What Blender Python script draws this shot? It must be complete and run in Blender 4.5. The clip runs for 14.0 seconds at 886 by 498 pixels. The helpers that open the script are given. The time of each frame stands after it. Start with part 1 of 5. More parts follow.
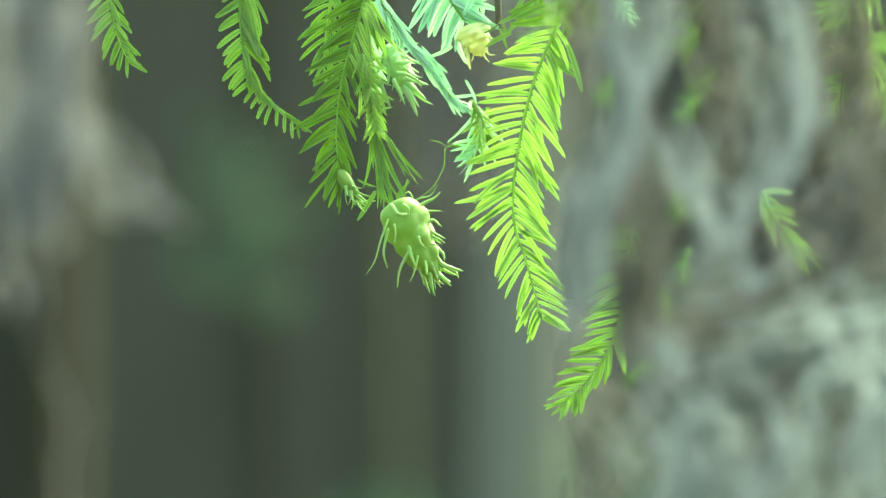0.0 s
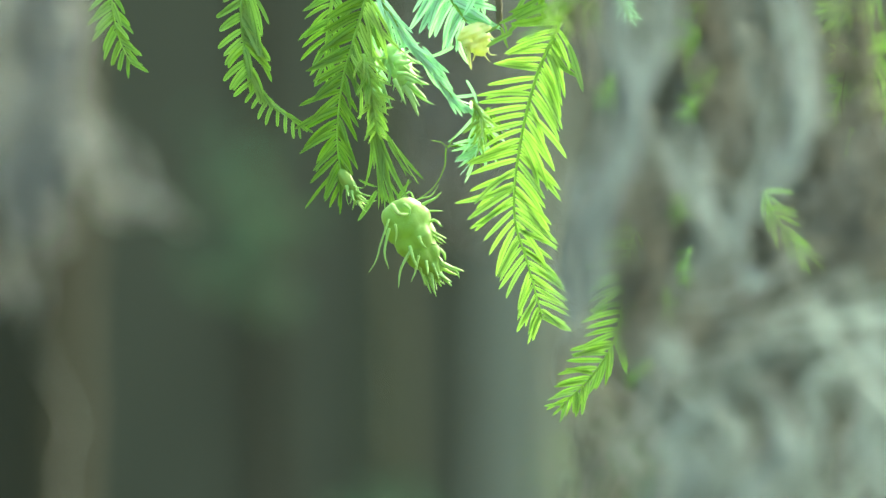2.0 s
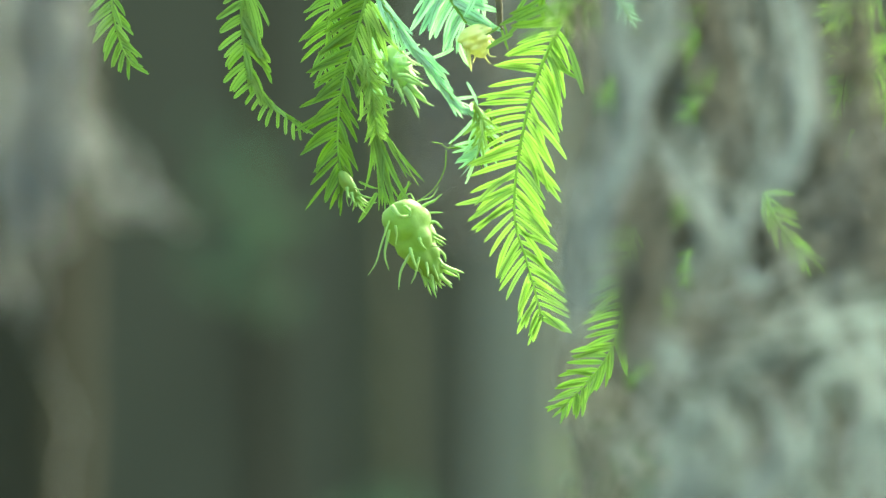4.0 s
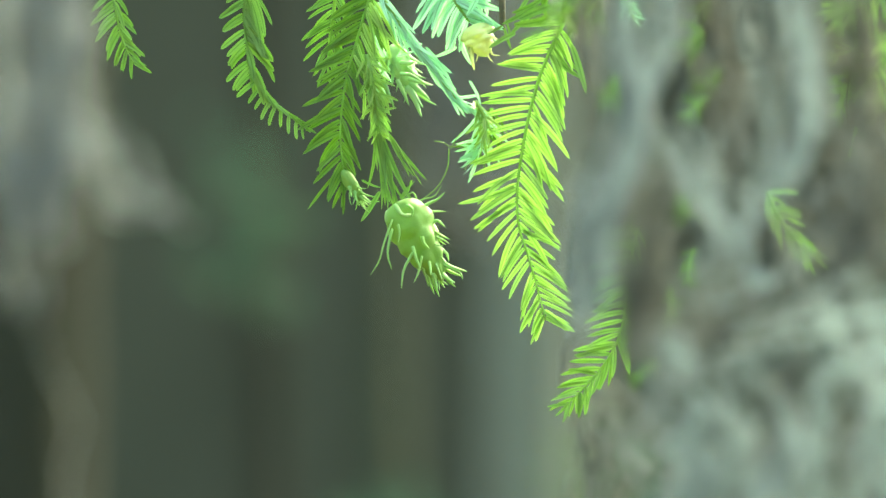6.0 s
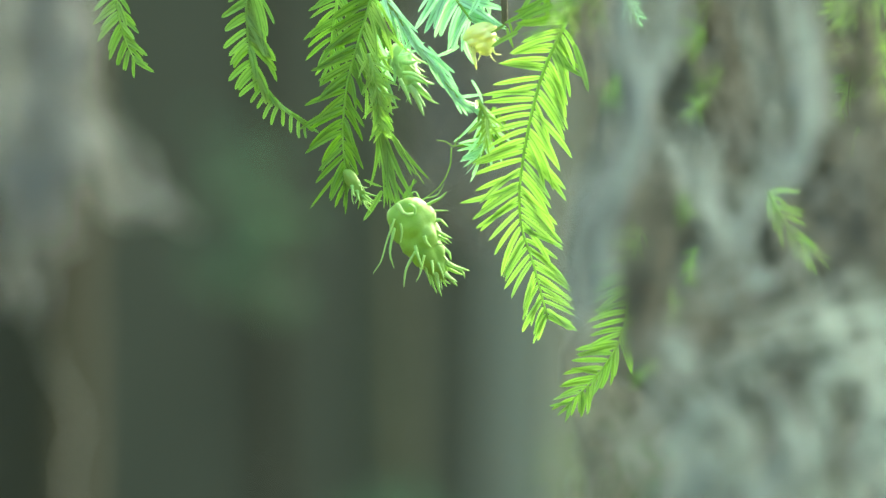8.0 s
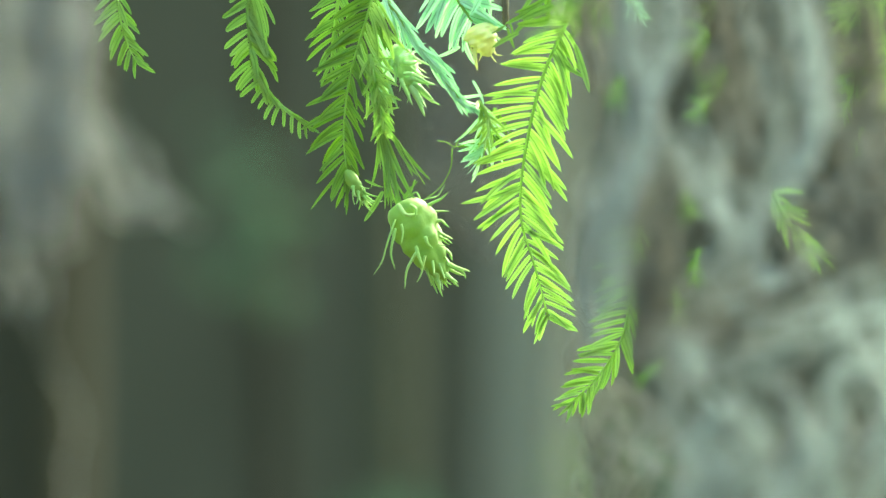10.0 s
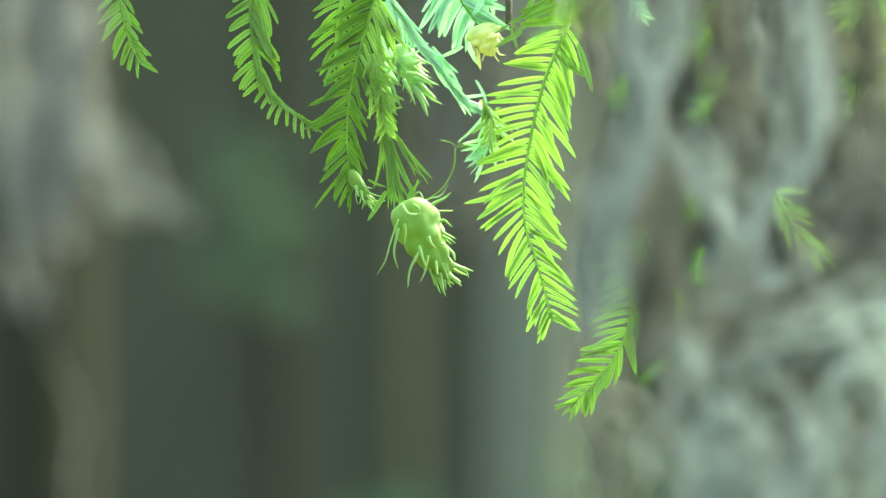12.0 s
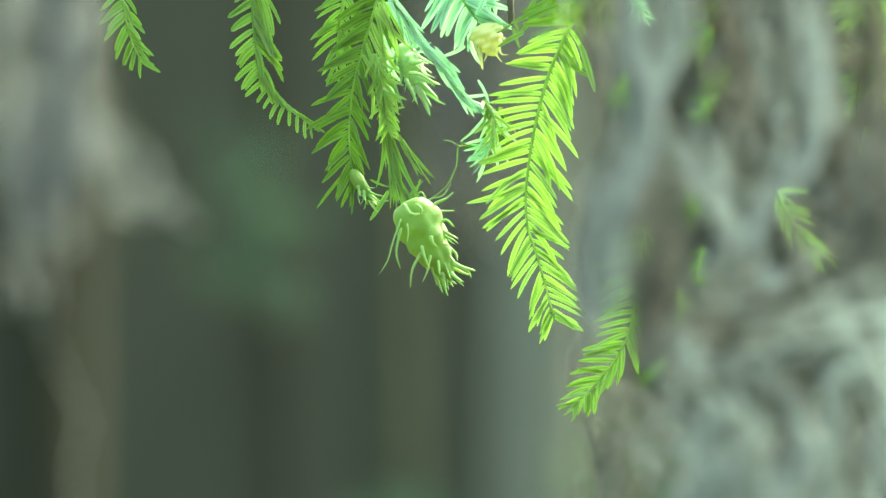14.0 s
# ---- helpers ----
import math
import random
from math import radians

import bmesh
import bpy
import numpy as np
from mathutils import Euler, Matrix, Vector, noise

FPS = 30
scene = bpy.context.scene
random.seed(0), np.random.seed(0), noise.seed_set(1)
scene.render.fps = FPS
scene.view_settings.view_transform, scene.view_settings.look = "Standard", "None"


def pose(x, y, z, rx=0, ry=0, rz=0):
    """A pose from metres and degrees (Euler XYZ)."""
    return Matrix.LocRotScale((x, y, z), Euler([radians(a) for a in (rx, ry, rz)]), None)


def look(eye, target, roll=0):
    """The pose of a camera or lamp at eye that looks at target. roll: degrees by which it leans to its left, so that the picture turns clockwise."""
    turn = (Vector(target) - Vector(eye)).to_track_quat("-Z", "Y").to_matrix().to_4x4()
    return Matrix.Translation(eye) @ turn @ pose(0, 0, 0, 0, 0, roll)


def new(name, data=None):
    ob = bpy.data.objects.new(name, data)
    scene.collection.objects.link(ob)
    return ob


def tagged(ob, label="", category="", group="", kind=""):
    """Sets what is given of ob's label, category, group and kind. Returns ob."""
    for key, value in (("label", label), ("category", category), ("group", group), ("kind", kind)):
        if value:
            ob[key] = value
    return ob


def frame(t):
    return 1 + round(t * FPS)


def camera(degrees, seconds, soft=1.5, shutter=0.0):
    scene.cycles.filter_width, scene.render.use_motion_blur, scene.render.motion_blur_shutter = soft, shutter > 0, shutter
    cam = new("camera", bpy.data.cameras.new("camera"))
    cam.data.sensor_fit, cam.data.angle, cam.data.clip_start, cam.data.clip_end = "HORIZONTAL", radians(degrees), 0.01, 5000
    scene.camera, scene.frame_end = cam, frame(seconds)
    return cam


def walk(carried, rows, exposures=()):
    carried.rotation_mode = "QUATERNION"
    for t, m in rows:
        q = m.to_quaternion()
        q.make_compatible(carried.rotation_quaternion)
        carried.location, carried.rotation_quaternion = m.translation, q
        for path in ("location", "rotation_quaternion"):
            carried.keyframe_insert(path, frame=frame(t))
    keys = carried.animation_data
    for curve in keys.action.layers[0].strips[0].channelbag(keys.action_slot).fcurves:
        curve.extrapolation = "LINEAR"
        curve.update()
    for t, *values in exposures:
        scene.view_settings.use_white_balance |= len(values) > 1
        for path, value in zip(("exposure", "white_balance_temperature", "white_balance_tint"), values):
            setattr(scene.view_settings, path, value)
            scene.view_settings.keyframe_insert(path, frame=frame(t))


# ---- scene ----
cam = camera(9.338, 14.0, soft=1.4)
# a long lens, wide open, focused on the hanging sprays
cam.data.dof.use_dof = True
cam.data.dof.focus_distance = 1.2
cam.data.dof.aperture_fstop = 12.5
walk(cam, [
    (0, pose(0, 0, 1.6, 95.0000, 0, 0.0000)),
    (0.5, pose(0, 0, 1.6, 94.9982, 0, 0.0000)),
    (1, pose(0, 0, 1.6, 94.9976, 0, 0.0000)),
    (1.5, pose(0, 0, 1.6, 95.0006, 0, 0.0036)),
    (2, pose(0, 0, 1.6, 95.0000, 0, 0.0107)),
    (2.5, pose(0, 0, 1.6, 95.0137, 0, 0.0042)),
    (3, pose(0, 0, 1.6, 95.0179, 0, 0.0084)),
    (3.5, pose(0, 0, 1.6, 95.0179, 0, 0.0107)),
    (5, pose(0, 0, 1.6, 95.0179, 0, 0.0215)),
    (5.5, pose(0, 0, 1.6, 95.0179, 0, 0.0275)),
    (6, pose(0, 0, 1.6, 95.0060, 0, 0.0430)),
    (6.5, pose(0, 0, 1.6, 94.9940, 0, 0.0561)),
    (7, pose(0, 0, 1.6, 95.0000, 0, 0.0567)),
    (7.5, pose(0, 0, 1.6, 94.9940, 0, 0.0704)),
    (8, pose(0, 0, 1.6, 94.9970, 0, 0.0680)),
    (9.2, pose(0, 0, 1.6, 95.0000, 0, 0.0752)),
    (10.5, pose(0, 0, 1.6, 95.0048, 0, 0.0836)),
    (11, pose(0, 0, 1.6, 94.9940, 0, 0.0967)),
    (11.5, pose(0, 0, 1.6, 95.0000, 0, 0.1003)),
    (12, pose(0, 0, 1.6, 95.0006, 0, 0.1104)),
    (12.5, pose(0, 0, 1.6, 95.0030, 0, 0.1188)),
    (13, pose(0, 0, 1.6, 94.9881, 0, 0.1265)),
    (13.5, pose(0, 0, 1.6, 94.9958, 0, 0.1373)),
    (14, pose(0, 0, 1.6, 94.9988, 0, 0.1349)),
])

# ---- light ----
SUN_UP, SUN_TURN = radians(42), radians(28)   # height, and turn from straight ahead towards the right
world = bpy.data.worlds.new("sky")
scene.world = world
world.use_nodes = True
sky = world.node_tree.nodes.new("ShaderNodeTexSky")
sky.sky_type, sky.sun_disc = 'NISHITA', False
sky.sun_elevation, sky.sun_rotation = SUN_UP, SUN_TURN
sky.air_density, sky.dust_density, sky.ozone_density = 1.0, 6.0, 0.6   # hazy, milky sky
world.node_tree.links.new(sky.outputs[0], world.node_tree.nodes["Background"].inputs[0])
world.node_tree.nodes["Background"].inputs[1].default_value = 0.15
sun_data = bpy.data.lights.new("sun", 'SUN')
sun_data.energy, sun_data.angle, sun_data.color = 1.5, radians(70), (1.0, 0.98, 0.94)
sun_way = Vector((math.sin(SUN_TURN) * math.cos(SUN_UP), math.cos(SUN_TURN) * math.cos(SUN_UP), math.sin(SUN_UP)))
new("sun", sun_data).matrix_world = look(sun_way * 30, (0, 0, 0))
scene.view_settings.exposure = 3.35
scene.view_settings.use_white_balance = True
scene.view_settings.white_balance_temperature, scene.view_settings.white_balance_tint = 7250, -11


# ---- materials ----
def nodes_of(name):
    m = bpy.data.materials.new(name)
    m.use_nodes = True
    nt = m.node_tree
    nt.nodes.clear()
    return m, nt


def add(nt, kind, **values):
    n = nt.nodes.new(kind)
    for k, v in values.items():
        n.inputs[k.replace("_", " ")].default_value = v
    return n


def ramp(nt, source, stops):
    n = nt.nodes.new("ShaderNodeValToRGB")
    e = n.color_ramp.elements
    while len(e) < len(stops):
        e.new(0.5)
    for el, (p, c) in zip(e, stops):
        el.position, el.color = p, (*c, 1)
    nt.links.new(source, n.inputs[0])
    return n


def leaf_material(name, dark, mid, light, through_colour, thin=0.5, rough=0.5, gloss=0.3):
    """Thin leaf: gloss on a base that varies from leaf to leaf and along it, and light that comes through."""
    m, nt = nodes_of(name)
    out = nt.nodes.new("ShaderNodeOutputMaterial")
    info = nt.nodes.new("ShaderNodeObjectInfo")
    geo = nt.nodes.new("ShaderNodeNewGeometry")
    co = nt.nodes.new("ShaderNodeTexCoord")
    no = add(nt, "ShaderNodeTexNoise", Scale=420.0, Detail=3.0)
    nt.links.new(geo.outputs["Position"], no.inputs["Vector"])
    mix = nt.nodes.new("ShaderNodeMath"); mix.operation = 'MULTIPLY_ADD'
    mix.inputs[1].default_value = 0.55
    half = nt.nodes.new("ShaderNodeMath"); half.operation = 'MULTIPLY'; half.inputs[1].default_value = 0.45
    nt.links.new(no.outputs[0], half.inputs[0])
    nt.links.new(info.outputs["Random"], mix.inputs[0])
    nt.links.new(half.outputs[0], mix.inputs[2])
    col0 = ramp(nt, mix.outputs[0], [(0.05, dark), (0.45, mid), (0.9, light)])
    # a groove along the middle and a paler margin
    rib = nt.nodes.new("ShaderNodeAttribute"); rib.attribute_name = "rib"
    band = ramp(nt, rib.outputs["Fac"], [(0.0, (1.0, 1.0, 1.0)), (0.16, (0.80, 0.85, 0.74)), (0.62, (0.93, 0.94, 0.90)), (0.86, (0.56, 0.64, 0.52))])
    col = nt.nodes.new("ShaderNodeMix"); col.data_type, col.blend_type = 'RGBA', 'MULTIPLY'
    col.inputs["Factor"].default_value = 1.0
    nt.links.new(col0.outputs[0], col.inputs["A"]); nt.links.new(band.outputs[0], col.inputs["B"])
    bs = add(nt, "ShaderNodeBsdfPrincipled", Roughness=rough)
    bs.inputs["Specular IOR Level"].default_value = gloss
    nt.links.new(col.outputs["Result"], bs.inputs["Base Color"])
    wave = add(nt, "ShaderNodeTexNoise", Scale=1500.0, Detail=2.0)
    nt.links.new(geo.outputs["Position"], wave.inputs["Vector"])
    bump = add(nt, "ShaderNodeBump", Strength=0.25, Distance=0.0004)
    nt.links.new(wave.outputs[0], bump.inputs["Height"])
    nt.links.new(bump.outputs[0], bs.inputs["Normal"])
    tr = nt.nodes.new("ShaderNodeBsdfTranslucent")
    tint = nt.nodes.new("ShaderNodeMix"); tint.data_type = 'RGBA'
    tint.inputs["Factor"].default_value = 0.65
    nt.links.new(col.outputs["Result"], tint.inputs["A"])
    glow = nt.nodes.new("ShaderNodeMix"); glow.data_type, glow.blend_type = 'RGBA', 'MULTIPLY'
    glow.inputs["Factor"].default_value = 1.0
    glow.inputs["A"].default_value = (*through_colour, 1)
    nt.links.new(band.outputs[0], glow.inputs["B"])
    nt.links.new(glow.outputs["Result"], tint.inputs["B"])
    nt.links.new(tint.outputs["Result"], tr.inputs[0])
    mx = nt.nodes.new("ShaderNodeMixShader"); mx.inputs[0].default_value = thin
    nt.links.new(bs.outputs[0], mx.inputs[1]); nt.links.new(tr.outputs[0], mx.inputs[2])
    nt.links.new(mx.outputs[0], out.inputs[0])
    return m


def rough_material(name, stops, scale, rough=0.9, stretch=(1, 1, 1), bump_height=0.01, thin=0.0, island=0.0):
    """Bark, litter, moss, soil: two scales of noise in the base colour and in the relief."""
    m, nt = nodes_of(name)
    out = nt.nodes.new("ShaderNodeOutputMaterial")
    geo = nt.nodes.new("ShaderNodeNewGeometry")
    mp = nt.nodes.new("ShaderNodeMapping"); mp.inputs["Scale"].default_value = stretch
    nt.links.new(geo.outputs["Position"], mp.inputs[0])
    n1 = add(nt, "ShaderNodeTexNoise", Scale=scale, Detail=6.0, Roughness=0.65)
    n2 = add(nt, "ShaderNodeTexNoise", Scale=scale * 0.13, Detail=3.0)
    for n in (n1, n2):
        nt.links.new(mp.outputs[0], n.inputs["Vector"])
    s = nt.nodes.new("ShaderNodeMath"); s.operation = 'MULTIPLY_ADD'; s.inputs[1].default_value = 0.5
    h = nt.nodes.new("ShaderNodeMath"); h.operation = 'MULTIPLY_ADD'; h.inputs[1].default_value = 0.5
    nt.links.new(n1.outputs[0], s.inputs[0]); nt.links.new(n2.outputs[0], h.inputs[0])
    if island:
        isl = nt.nodes.new("ShaderNodeMath"); isl.operation = 'MULTIPLY_ADD'
        isl.inputs[1].default_value, isl.inputs[2].default_value = island, -island / 2
        nt.links.new(geo.outputs["Random Per Island"], isl.inputs[0])
        nt.links.new(isl.outputs[0], h.inputs[2])
    else:
        h.inputs[2].default_value = 0.0
    nt.links.new(h.outputs[0], s.inputs[2])
    col = ramp(nt, s.outputs[0], stops)
    bs = add(nt, "ShaderNodeBsdfPrincipled", Roughness=rough)
    bs.inputs["Specular IOR Level"].default_value = 0.08
    nt.links.new(col.outputs[0], bs.inputs["Base Color"])
    bump = add(nt, "ShaderNodeBump", Strength=0.6, Distance=bump_height)
    nt.links.new(n1.outputs[0], bump.inputs["Height"]); nt.links.new(bump.outputs[0], bs.inputs["Normal"])
    if thin:
        tr = nt.nodes.new("ShaderNodeBsdfTranslucent")
        nt.links.new(col.outputs[0], tr.inputs[0])
        mx = nt.nodes.new("ShaderNodeMixShader"); mx.inputs[0].default_value = thin
        nt.links.new(bs.outputs[0], mx.inputs[1]); nt.links.new(tr.outputs[0], mx.inputs[2])
        nt.links.new(mx.outputs[0], out.inputs[0])
    else:
        nt.links.new(bs.outputs[0], out.inputs[0])
    return m


LEAF_BRIGHT = leaf_material("young_leaf", (0.26, 0.42, 0.085), (0.32, 0.49, 0.11), (0.395, 0.55, 0.145), (0.61, 0.83, 0.37), 0.57, 0.45, 0.4)
# deeper leaf green; the shadow on the dense spray is put into it
LEAF_GREEN = leaf_material("shaded_leaf", (0.105, 0.21, 0.030), (0.145, 0.265, 0.040), (0.21, 0.35, 0.058), (0.31, 0.49, 0.115), 0.43, 0.5, 0.25)
LEAF_YOUNG = leaf_material("half_grown_leaf", (0.165, 0.305, 0.062), (0.215, 0.365, 0.078), (0.285, 0.44, 0.105), (0.37, 0.57, 0.19), 0.44, 0.5, 0.3)
LEAF_LIME = leaf_material("lime_leaf", (0.20, 0.35, 0.070), (0.255, 0.415, 0.09), (0.33, 0.485, 0.12), (0.46, 0.67, 0.26), 0.5, 0.5, 0.35)
# waxy blue-green, with the highlight of the top light put into the colour
LEAF_PALE = leaf_material("waxy_highlit_leaf", (0.42, 0.70, 0.46), (0.50, 0.77, 0.54), (0.58, 0.82, 0.62), (0.62, 0.92, 0.64), 0.55, 0.45, 0.35)
GALL_SKIN = leaf_material("gall_skin", (0.11, 0.235, 0.034), (0.175, 0.325, 0.055), (0.26, 0.42, 0.09), (0.32, 0.50, 0.10), 0.3, 0.6, 0.3)
GALL_PALE = leaf_material("pale_gall_skin", (0.22, 0.41, 0.13), (0.31, 0.52, 0.20), (0.42, 0.62, 0.31), (0.40, 0.64, 0.25), 0.36, 0.5)
GALL_LEAF = leaf_material("gall_leaf", (0.20, 0.40, 0.09), (0.28, 0.49, 0.125), (0.36, 0.56, 0.18), (0.36, 0.58, 0.16), 0.3, 0.55)
BUD_SKIN = leaf_material("bud_skin", (0.52, 0.60, 0.22), (0.62, 0.69, 0.32), (0.72, 0.75, 0.44), (0.70, 0.75, 0.34), 0.35, 0.55)
STEM_GREEN = leaf_material("green_stem", (0.16, 0.30, 0.06), (0.21, 0.37, 0.08), (0.26, 0.42, 0.10), (0.42, 0.64, 0.15), 0.45)
TWIG_WOOD = rough_material("twig_bark", [(0.25, (0.04, 0.042, 0.024)), (0.75, (0.12, 0.11, 0.065))], 500, 0.8, bump_height=0.0006)
# lighter than the veil's moss, to offset the shade on the front ropes
MOSS_GREY = rough_material("grey_moss", [(0.2, (0.28, 0.328, 0.318)), (0.5, (0.35, 0.405, 0.395)), (0.8, (0.42, 0.48, 0.47))], 260, 0.85, bump_height=0.0005, thin=0.6, island=0.5)
# same moss toned down by colour, since the veil catches more sun
MOSS_DULL = rough_material("toned_down_moss", [(0.2, (0.17, 0.18, 0.155)), (0.5, (0.225, 0.238, 0.208)), (0.8, (0.285, 0.30, 0.27))], 260, 0.85, bump_height=0.0005, thin=0.55, island=0.5)
MOSS_ASH = rough_material("ash_moss", [(0.2, (0.245, 0.265, 0.25)), (0.5, (0.335, 0.36, 0.345)), (0.8, (0.435, 0.465, 0.445))], 260, 0.85, bump_height=0.0005, thin=0.6, island=0.5)
# bluish pale moss, lightened further to offset the lower strands' own shade
MOSS_PALE = rough_material("pale_moss", [(0.2, (0.30, 0.355, 0.34)), (0.5, (0.38, 0.44, 0.425)), (0.8, (0.46, 0.525, 0.51))], 260, 0.85, bump_height=0.0005, thin=0.7, island=0.5)
MOSS_BROWN = rough_material("dull_moss", [(0.2, (0.130, 0.140, 0.104)), (0.5, (0.164, 0.176, 0.133)), (0.8, (0.205, 0.219, 0.168))], 260, 0.85, bump_height=0.0005, thin=0.35, island=0.25)
MOSS_DUN = rough_material("dun_moss", [(0.2, (0.16, 0.162, 0.128)), (0.5, (0.205, 0.208, 0.166)), (0.8, (0.26, 0.262, 0.212))], 260, 0.85, bump_height=0.0005, thin=0.5, island=0.5)
BARK_GREY = rough_material("grey_bark", [(0.25, (0.078, 0.086, 0.062)), (0.55, (0.15, 0.162, 0.118)), (0.85, (0.23, 0.245, 0.188))], 22, 0.9, (1, 1, 0.15), 0.02)
# brown bark with the dimness of the background put into its low colour
BARK_BROWN = rough_material("shaded_brown_bark", [(0.25, (0.020, 0.0205, 0.0125)), (0.55, (0.029, 0.0305, 0.019)), (0.85, (0.043, 0.045, 0.029))], 22, 0.9, (1, 1, 0.15), 0.02)
BARK_OLIVE = rough_material("olive_bark", [(0.25, (0.07, 0.071, 0.050)), (0.55, (0.118, 0.119, 0.087)), (0.85, (0.175, 0.176, 0.133))], 22, 0.9, (1, 1, 0.15), 0.02)
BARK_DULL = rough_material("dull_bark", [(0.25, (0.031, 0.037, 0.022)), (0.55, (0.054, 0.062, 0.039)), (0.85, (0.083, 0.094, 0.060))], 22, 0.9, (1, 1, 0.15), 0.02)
WOOD_LEAF = rough_material("wood_leaf", [(0.25, (0.025, 0.05, 0.018)), (0.55, (0.05, 0.10, 0.035)), (0.85, (0.08, 0.15, 0.05))], 6, 0.6, bump_height=0.002, thin=0.35, island=0.6)
LITTER = rough_material("leaf_litter", [(0.25, (0.03, 0.026, 0.017)), (0.55, (0.065, 0.055, 0.035)), (0.85, (0.12, 0.10, 0.06))], 9, 0.95, bump_height=0.03)
SHRUB_LEAF = rough_material("shrub_leaf", [(0.25, (0.032, 0.066, 0.040)), (0.55, (0.046, 0.092, 0.056)), (0.85, (0.068, 0.125, 0.076))], 6, 0.6, bump_height=0.002, thin=0.4, island=0.6)
FRESH_LEAF = rough_material("fresh_shrub_leaf", [(0.25, (0.046, 0.088, 0.036)), (0.55, (0.068, 0.122, 0.050)), (0.85, (0.095, 0.165, 0.068))], 6, 0.6, bump_height=0.002, thin=0.45, island=0.6)
FAR_WOODS = rough_material("far_woods", [(0.3, (0.0425, 0.0425, 0.0265)), (0.5, (0.054, 0.0545, 0.034)), (0.75, (0.067, 0.0675, 0.043))], 0.9, 1.0, (1, 1, 0.4), 0.2)


# ---- building helpers ----
def mesh_of(name, verts, faces, material, smooth=True):
    me = bpy.data.meshes.new(name)
    me.from_pydata(verts, [], faces)
    me.materials.append(material)
    if smooth:
        me.shade_smooth()
    me.update()
    return me


def part_of(name, me, parent, m=None, label=""):
    ob = new(name, me)
    ob.parent = parent
    if m is not None:
        ob.matrix_local = m
    return tagged(ob, label)


def empty_at(name, place):
    ob = new(name)
    ob.empty_display_size = 0.01
    ob.location = place
    return ob


def spline(points, n):
    """n points along a smooth line through the given ones, evenly spread."""
    p = np.array(points, float)
    q = np.vstack([2 * p[0] - p[1], p, 2 * p[-1] - p[-2]])
    fine = []
    for i in range(len(p) - 1):
        for t in np.linspace(0, 1, 16, endpoint=False):
            a, b, c, d = q[i:i + 4]
            fine.append(0.5 * (2 * b + (c - a) * t + (2 * a - 5 * b + 4 * c - d) * t * t + (3 * b - a - 3 * c + d) * t ** 3))
    fine.append(p[-1])
    fine = np.array(fine)
    run = np.concatenate([[0], np.cumsum(np.linalg.norm(np.diff(fine, axis=0), axis=1))])
    s = np.linspace(0, run[-1], n)
    return np.stack([np.interp(s, run, fine[:, k]) for k in range(3)], 1), run[-1]


def tube(points, radii, sides, verts, faces, cap=True):
    """Adds a tapered tube along the points to verts and faces."""
    p = np.asarray(points, float)
    t = np.gradient(p, axis=0)
    t /= np.linalg.norm(t, axis=1)[:, None] + 1e-12
    ref = np.where(np.abs(t[:, :1]) < 0.8, np.array([[1.0, 0, 0]]), np.array([[0, 1.0, 0]]))
    a = np.cross(t, ref); a /= np.linalg.norm(a, axis=1)[:, None] + 1e-12
    b = np.cross(t, a)
    start = len(verts)
    ang = np.arange(sides) * 2 * math.pi / sides
    ring = p[:, None] + np.asarray(radii, float)[:, None, None] * (np.cos(ang)[None, :, None] * a[:, None] + np.sin(ang)[None, :, None] * b[:, None])
    verts.extend(map(tuple, ring.reshape(-1, 3)))
    for i in range(len(p) - 1):
        for j in range(sides):
            k = (j + 1) % sides
            faces.append((start + i * sides + j, start + i * sides + k, start + (i + 1) * sides + k, start + (i + 1) * sides + j))
    if cap:
        faces.append(tuple(start + j for j in range(sides))[::-1])
        faces.append(tuple(start + (len(p) - 1) * sides + j for j in range(sides)))


# ---- needles: one metre long along y, shared by all leaves of a kind ----
def needle_mesh(width, bend, cup, blunt, material):
    verts, faces = [], []
    steps = [0.0, 0.05, 0.18, 0.38, 0.6, 0.8, 0.93]
    shape = [0.32, 0.72, 0.96, 1.0, 0.97, 0.86 if blunt else 0.74, 0.62 if blunt else 0.44]
    for y, w in zip(steps, shape):
        x, h = bend * y * y, cup * y * y
        half = width * w / 2
        verts += [(x - half, y, h + half * 0.20), (x, y, h + width * 0.025), (x + half, y, h + half * 0.20), (x, y, h - width * 0.05)]
    for i in range(len(steps) - 1):
        for j in range(4):
            k = (j + 1) % 4
            faces.append((4 * i + j, 4 * i + k, 4 * i + 4 + k, 4 * i + 4 + j))
    verts.append((bend, 1.0, cup))
    e = 4 * (len(steps) - 1)
    faces += [(e + j, e + (j + 1) % 4, e + 4) for j in range(4)]
    me = mesh_of("needle", verts, faces, material, False)
    rib = me.attributes.new("rib", 'FLOAT', 'POINT')
    rib.data.foreach_set("value", [0.0, 1.0, 0.0, 1.0] * len(steps) + [0.3])
    return me


NEEDLES = {}


def needle_for(material, width, toward, blunt):
    """One of a few shared leaf shapes, bent to one side."""
    k = (material.name, round(width, 2), toward, blunt)
    if k not in NEEDLES:
        NEEDLES[k] = [needle_mesh(width, toward * b, c, blunt, material) for b, c in ((0.06, 0.05), (0.12, -0.04), (0.18, 0.09), (0.24, -0.1))]
    return random.choice(NEEDLES[k])


